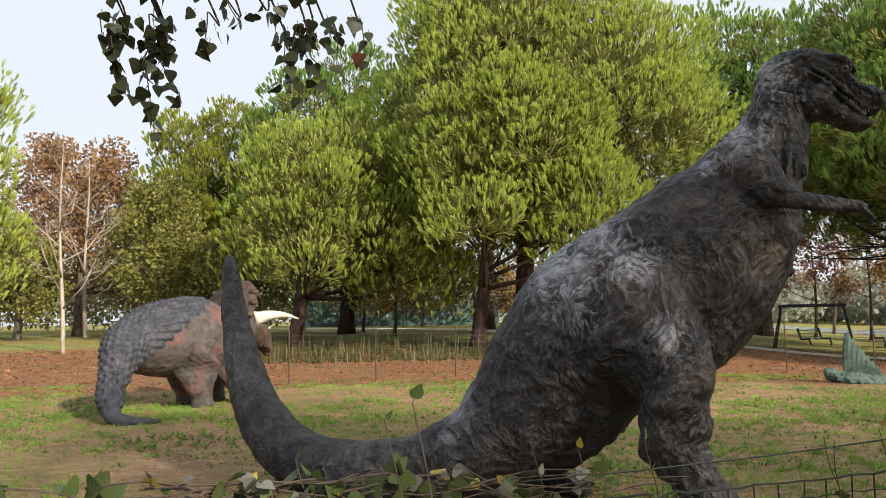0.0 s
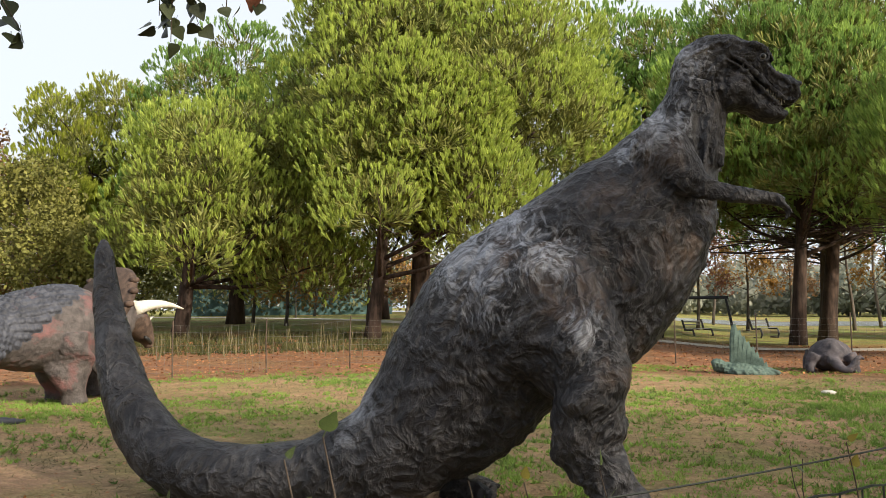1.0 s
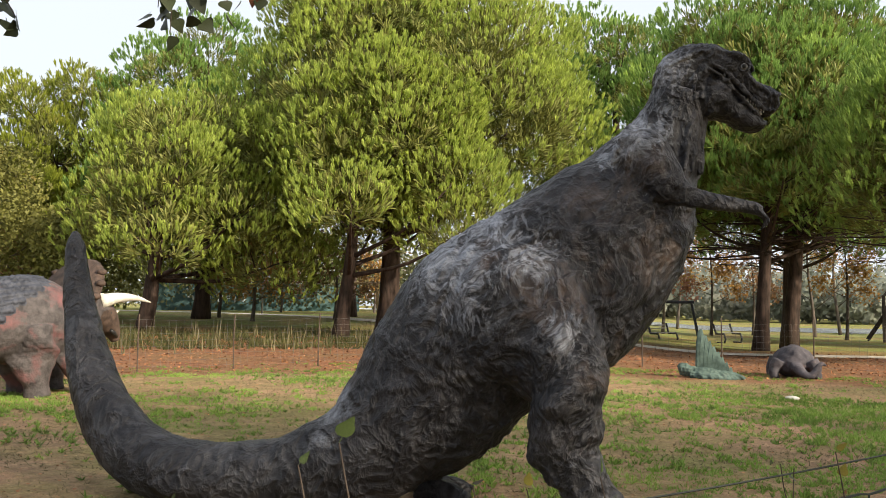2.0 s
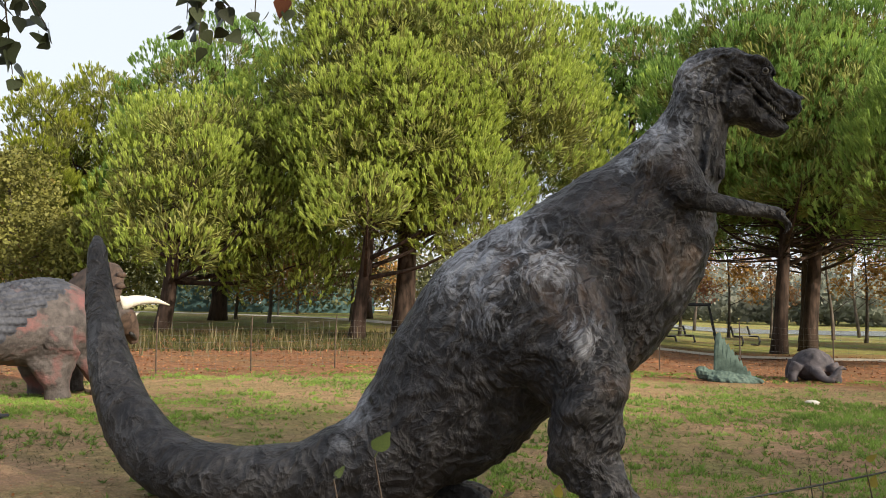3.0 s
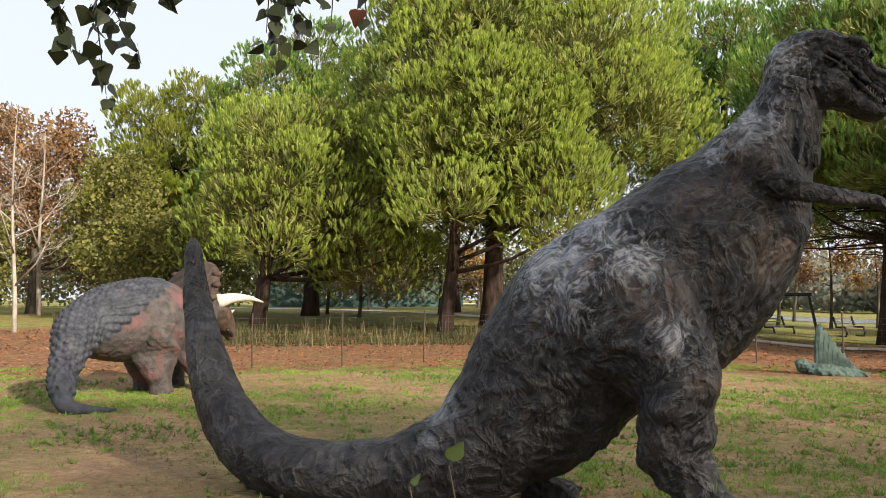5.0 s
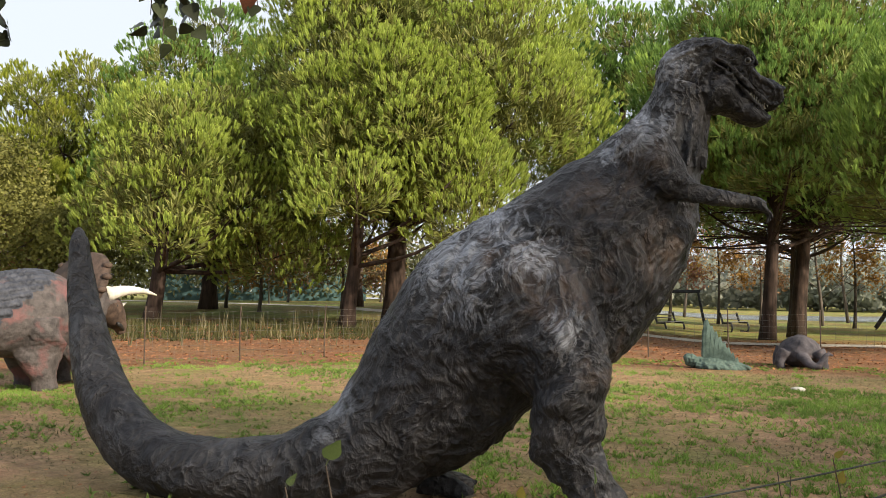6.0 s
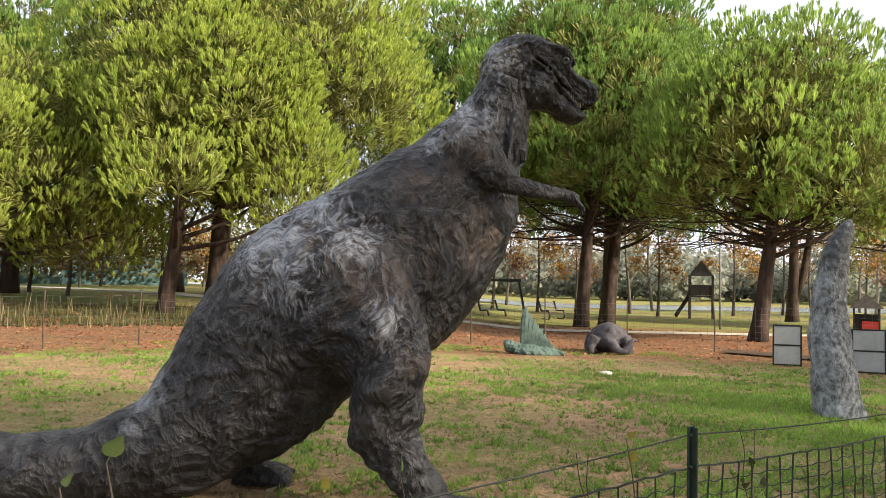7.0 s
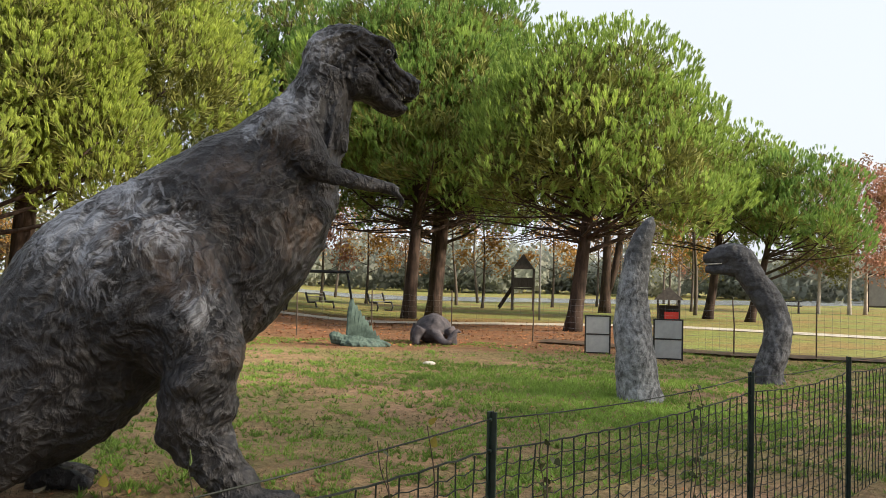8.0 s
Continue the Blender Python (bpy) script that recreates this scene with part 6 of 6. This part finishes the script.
def lawn_grass():
    rng = np.random.default_rng(21)
    x, y = scatter(120000, rng, 3.4, 21.5, -55, 45)
    dens = np.array([noise.noise((a * 0.30, b * 0.30, 3)) + 0.55 * noise.noise((a * 1.1, b * 1.1, 9)) for a, b in zip(x, y)])
    lush = np.exp(-((x - 4.2) / 5.0) ** 2 - ((y - 12.0) / 2.0) ** 2) * 0.75 + np.exp(-((x - 5.5) / 3.0) ** 2 - ((y - 7.5) / 3.2) ** 2) * 0.4 + np.exp(-((x + 8.5) / 4.5) ** 2 - ((y - 11.5) / 3.0) ** 2) * 0.2 + np.exp(-((x + 0.6) / 1.2) ** 2 - ((y - 7.6) / 0.9) ** 2) * 0.5
    # weeds stand in small tufts, closer where the soil is damp
    tuft = np.array([noise.noise((a * 3.3, b * 3.3, 17)) for a, b in zip(x, y)])
    keep = 0.8 * dens + lush + 0.9 * tuft + 0.16 * rng.normal(size=len(x)) > 0.29 + 0.12 * smooth(1.0, -3.0, x)
    x, y, lush = x[keep], y[keep], lush[keep]
    p = np.stack([x, y, land(x, y) - 0.01], 1)
    ax = np.tile([0, 0, 1.0], (len(p), 1))
    v, f = tufts(p, ax, rng.uniform(0.03, 0.08, len(p)) * (1 + 0.5 * lush), 7, rng, width=0.014, spread=0.8)
    tagged(link_mesh("lawn_grass", soup(v, f), M["grass"], smooth=False), "patchy short green grass and clover on the lawn", "grass", kind="stuff")
    # broad-leaved weeds in flat rosettes
    x, y = scatter(9000, rng, 3.4, 19.5, -55, 45)
    grow = np.array([noise.noise((a * 0.5, b * 0.5, 31)) + 0.6 * noise.noise((a * 1.9, b * 1.9, 5)) for a, b in zip(x, y)])
    x, y = x[grow > 0.18], y[grow > 0.18]
    p = np.stack([x, y, land(x, y)], 1)
    v, f = tufts(p, np.tile([0, 0, 1.0], (len(p), 1)), rng.uniform(0.04, 0.09, len(p)), 10, rng, width=0.026, spread=1.7)
    tagged(link_mesh("weeds", soup(v, f), M["weed"], smooth=False), "small green weeds in rosettes on bare earth", "weeds", kind="stuff")
    x, y = scatter(42000, rng, 3.4, 21, -55, 45)
    p = np.stack([x, y, land(x, y) - 0.005], 1)
    v, f = tufts(p, np.tile([0, 0, 1.0], (len(p), 1)), rng.uniform(0.02, 0.06, len(p)), 3, rng, width=0.009, spread=1.6)
    tagged(link_mesh("dry_grass", soup(v, f), M["straw"], smooth=False), "dry straw-coloured grass blades on bare earth", "grass", kind="stuff")


def bank_stalks():
    rng = np.random.default_rng(22)
    # tall grass whose dark colour stands in for the shade under the pines
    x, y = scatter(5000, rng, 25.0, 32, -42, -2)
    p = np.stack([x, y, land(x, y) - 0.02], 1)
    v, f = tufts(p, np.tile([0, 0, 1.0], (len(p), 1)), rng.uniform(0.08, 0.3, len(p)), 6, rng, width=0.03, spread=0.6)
    tagged(link_mesh("tall_grass", soup(v, f), M["painted_shade_grass"], smooth=False), "tall grass under the pines, with their shade painted in", "grass", kind="stuff")
    x, y = scatter(260, rng, 23.5, 30, -42, -2)
    p = np.stack([x, y, land(x, y) - 0.02], 1)
    v, f = tufts(p, np.tile([0, 0, 1.0], (len(p), 1)), rng.uniform(0.35, 0.8, len(p)), 2, rng, width=0.03, spread=0.2)
    tagged(link_mesh("dry_stalks", soup(v, f), M["straw"], smooth=False), "pale dry stalks standing in the grass", "stalks", kind="stuff")


def fallen_leaves():
    rng = np.random.default_rng(23)
    xs, ys = scatter(16000, rng, 19.8, 33, -50, 29)
    x2, y2 = scatter(3500, rng, 3.4, 19.5, -50, 45)
    x, y = np.concatenate([xs, x2]), np.concatenate([ys, y2])
    size = np.where(np.hypot(x, y) > 19.5, 0.085, 0.04)
    p = np.stack([x, y, land(x, y) + 0.025], 1)
    v, f = leaves(p, size, rng, flat=0.7)
    tagged(link_mesh("fallen_leaves", soup(v, f), M["litter"], smooth=False), "rust-coloured fallen leaves and needles under the trees", "leaves", kind="stuff")


lawn_grass()
bank_stalks()
fallen_leaves()


# ---- what hangs and climbs before the camera ----
def leaf_mesh(name, mat, seed):
    """One leaf a metre long, growing along +x from its stalk, folded along the midrib and toothed at the edge."""
    rng = np.random.default_rng(seed)
    prof = [(0.0, 0.02), (0.22, 0.02), (0.25, 0.22), (0.34, 0.40), (0.48, 0.44), (0.62, 0.36), (0.76, 0.24), (0.88, 0.12), (1.0, 0.0)]
    fold, droop = rng.uniform(0.05, 0.25), rng.uniform(0.05, 0.3)
    bm = bmesh.new()
    mid = [bm.verts.new((u, 0, -droop * u * u)) for u, w in prof]
    for s in (-1, 1):
        edge = [bm.verts.new((u - 0.05 * (w > 0.2), s * w * rng.uniform(0.94, 1.05), -droop * u * u + fold * w)) for u, w in prof[:-1]]
        for k in range(len(prof) - 2):
            bm.faces.new((mid[k], mid[k + 1], edge[k + 1], edge[k]) if s > 0 else (mid[k], edge[k], edge[k + 1], mid[k + 1]))
        bm.faces.new((mid[-2], mid[-1], edge[-1]) if s > 0 else (mid[-2], edge[-1], mid[-1]))
    me = bpy.data.meshes.new(name)
    bm.to_mesh(me)
    bm.free()
    me.materials.append(mat)
    me.polygons.foreach_set("use_smooth", [True] * len(me.polygons))
    return me


def hang_leaf(me, at, way, rng, size, parent, broad=1.0):
    """A leaf of its own at a place on its twig, growing along way."""
    ob = new("leaf", me)
    turn = Vector(way).to_track_quat("X", "Z").to_matrix().to_4x4()
    ob.matrix_basis = Matrix.Translation(at) @ turn @ pose(0, 0, 0, float(rng.uniform(0, 360)), 0, 0) @ Matrix.Diagonal((size, size * broad * float(rng.uniform(0.85, 1.15)), size, 1))
    ob.parent = parent
    return ob


def overhanging_tree():
    """The tree behind the camera: its crown shades the lawn, its lowest twigs hang into view."""
    rng = np.random.default_rng(31)
    t = thing("overhanging_tree", -2.2, -3.4, 0, "broadleaf tree with dark drooping leaves over the fence", "tree")
    lobes = [(a, b, c, d, e) for a, b, c, d, e in crown_lobes(6.2, 3.6, 11.5, 16, rng, 0.9)]
    skeleton(t, 9.5, 0.3, lobes, M["bark_grey"], rng, first=0.3)
    pts = []
    for a, b, c, lr, lz in lobes:
        u = unit(480, rng) * (rng.uniform(0, 1, 480) ** 0.45)[:, None]
        q = np.array([a, b, c]) + u * [lr, lr, lz]
        w = q + np.array([-2.2, -3.4, 0])
        # keeps clear of what the camera sees above the lawn
        clear = (w[:, 1] > -0.2) & (w[:, 2] - 1.6 < 0.62 * (w[:, 1] + 0.6))
        pts.append(q[~clear])
    v, f = leaves(np.vstack(pts), 0.24, rng)
    link_mesh("crown", soup(v, f), M["poplar"], t, smooth=False)
    # drooping twigs: where each ends, how long its leafy part is and how many leaves it bears
    o = Vector((-2.2, -3.4, 0))
    shapes = [leaf_mesh("leaf", M["hanging"], k) for k in range(4)]
    red = leaf_mesh("leaf", M["russet"], 5)
    for x, y, z, ln, n in ((-1.87, 2.03, 2.25, 0.52, 30), (-1.95, 1.97, 2.37, 0.42, 20), (-1.79, 2.07, 2.39, 0.40, 22), (-1.88, 2.02, 2.50, 0.32, 16), (-2.02, 1.94, 2.52, 0.28, 11), (-1.72, 2.12, 2.55, 0.26, 11),
                           (-1.60, 2.20, 2.67, 0.18, 8), (-1.52, 2.26, 2.74, 0.14, 6), (-1.43, 2.30, 2.40, 0.42, 24), (-1.49, 2.33, 2.50, 0.34, 16), (-1.37, 2.36, 2.48, 0.36, 19), (-1.29, 2.40, 2.51, 0.33, 14), (-1.18, 2.44, 2.55, 0.30, 9)):
        end = Vector((x, y, z)) - o
        top = Vector((x + rng.normal() * 0.04, y - 0.12, z + ln)) - o
        far = Vector((x * 0.8, y - 2.2, z + ln + 1.3)) - o
        pts = curve_through([tuple(end), tuple(end.lerp(top, 0.5) + Vector((rng.normal() * 0.03, 0, 0))), tuple(top), tuple(far)], 24)
        bm = bmesh.new()
        tube(bm, pts, np.linspace(0.0014, 0.006, 24), 5)
        tw = part("twig", bm, M["twig"], t)
        for k in range(n):
            u = (k + rng.uniform(0, 1)) / n
            q = Vector(pts[min(23, int(u * 16))]) + Vector(rng.normal(size=3) * [0.02, 0.02, 0.012])
            hang_leaf(red if x == -1.18 and k == 1 else shapes[k % 4], q, Vector((rng.normal() * 0.45, rng.normal() * 0.45, -1)), rng, rng.uniform(0.052, 0.078), tw)


# trees added out of view to keep the sun off lawn and statue
def unseen_shade_tree(x, y, r, zt, seed):
    broadleaf(x, y, r, 3.0, zt, 0.28, seed, "poplar", n_leaves=6500, leaf=0.34, count=14, label="unseen broadleaf tree added beside the lawn to cast shade", loose=0.45)


overhanging_tree()
unseen_shade_tree(12.5, -1.0, 5.2, 13.5, 91)
unseen_shade_tree(22.0, -1.0, 5.6, 15.0, 92)
unseen_shade_tree(27.5, 4.0, 5.6, 15.0, 93)


def bramble():
    rng = np.random.default_rng(41)
    b = thing("bramble", -0.6, 1.9, 0, "withered bramble with yellowing leaves climbing the fence", "climber")
    o = Vector((-0.6, 1.9, 0))
    green = [leaf_mesh("leaf", M["green_leaf"], 10 + k) for k in range(3)]
    yellow = [leaf_mesh("leaf", M["yellow_leaf"], 20 + k) for k in range(2)]
    grey = [leaf_mesh("leaf", M["grey_leaf"], 30 + k) for k in range(2)]
    dark = [leaf_mesh("leaf", M["vine"], 40 + k) for k in range(2)]
    kinds = green + yellow + grey + dark + dark
    a, c = Vector((-2.05, 0.80, 1.13)), Vector((0.10, 2.32, 1.04))
    for k in range(11):
        u0, u1 = rng.uniform(0, 0.55), rng.uniform(0.5, 1.0)
        p0, p1 = a.lerp(c, min(u0, u1)), a.lerp(c, max(u0, u1) + 0.05)
        pts = []
        for s in np.linspace(0, 1, 12):
            q = p0.lerp(p1, s) + Vector((rng.normal() * 0.012, rng.normal() * 0.03 - 0.02, 0.035 * math.sin(s * 6 + k) + rng.normal() * 0.008 - 0.03))
            pts.append(tuple(q - o))
        bm = bmesh.new()
        tube(bm, curve_through(pts, 24), np.linspace(0.004, 0.0016, 24), 5)
        stem = part("stem", bm, M["twig"], b)
        for j in range(12):
            q = Vector(pts[rng.integers(0, 12)]) + Vector((0, 0, rng.uniform(-0.02, 0.02)))
            d = Vector((rng.normal(), rng.normal() * 0.5, rng.normal() * 0.6 + 0.1))
            hang_leaf(kinds[rng.integers(0, len(kinds))], q, d, rng, rng.uniform(0.03, 0.075) * (1.6 if q.x < -0.8 else 1.0), stem)
    # upright shoots, each with its few leaves
    for x, y, z, n, size, who in ((-0.60, 1.42, 1.315, 1, 0.075, green), (-0.68, 1.43, 1.27, 3, 0.035, dark), (-1.72, 1.02, 1.42, 3, 0.10, dark), (-1.80, 0.98, 1.34, 3, 0.10, grey), (-1.0, 1.55, 1.14, 3, 0.05, dark),
                                  (-0.12, 2.16, 1.13, 3, 0.05, green), (-0.30, 2.02, 1.12, 3, 0.05, yellow), (-0.42, 1.92, 1.14, 2, 0.05, grey), (0.62, 2.76, 1.12, 2, 0.05, yellow)):
        bm = bmesh.new()
        e = Vector((x, y, z)) - o
        s = Vector((x + 0.05, y + 0.10, 0.6)) - o
        pts = curve_through([tuple(s), tuple(s.lerp(e, 0.6) + Vector((0.02, 0, 0))), tuple(e)], 10)
        tube(bm, pts, np.linspace(0.004, 0.0015, 10), 5)
        stem = part("shoot", bm, M["twig"], b)
        for j in range(n):
            d = Vector((rng.normal() * 0.5 + 0.25, rng.normal() * 0.3, 0.8))
            hang_leaf(who[j % len(who)], Vector(pts[9 - 2 * j]), d, rng, size * rng.uniform(0.8, 1.1), stem, 0.6)


bramble()


def dead_vine(x, y, seed):
    """A dry creeper hooked into the mesh, with curled dark leaves."""
    rng = np.random.default_rng(seed)
    v = thing("dead_vine", x, y, 0, "dry curled vine caught in the wire fence", "climber", "dry vines")
    curled = leaf_mesh("leaf", M["vine"], seed)
    dry = leaf_mesh("leaf", M["poplar"], seed + 1)
    for k in range(2):
        pts = [(0.06 * k + 0.05 * math.sin(2.2 * u + k * 2) + rng.normal() * 0.008, 0.04 * k + rng.normal() * 0.01 - 0.01, 0.35 + 0.74 * u) for u in np.linspace(0, 1, 9)]
        bm = bmesh.new()
        tube(bm, curve_through(pts, 26), np.linspace(0.004, 0.0016, 26), 5)
        stem = part("stem", bm, M["twig"], v)
        for j in range(11):
            q = Vector(pts[rng.integers(2, 9)]) + Vector(rng.normal(size=3) * 0.012)
            hang_leaf((dry, curled)[j % 3 == 0], q, Vector((rng.normal() * 0.5, rng.normal() * 0.5, -0.7)), rng, rng.uniform(0.02, 0.045), stem)


dead_vine(1.16, 3.16, 51)
dead_vine(2.32, 3.98, 52)
dead_vine(0.42, 2.64, 53)
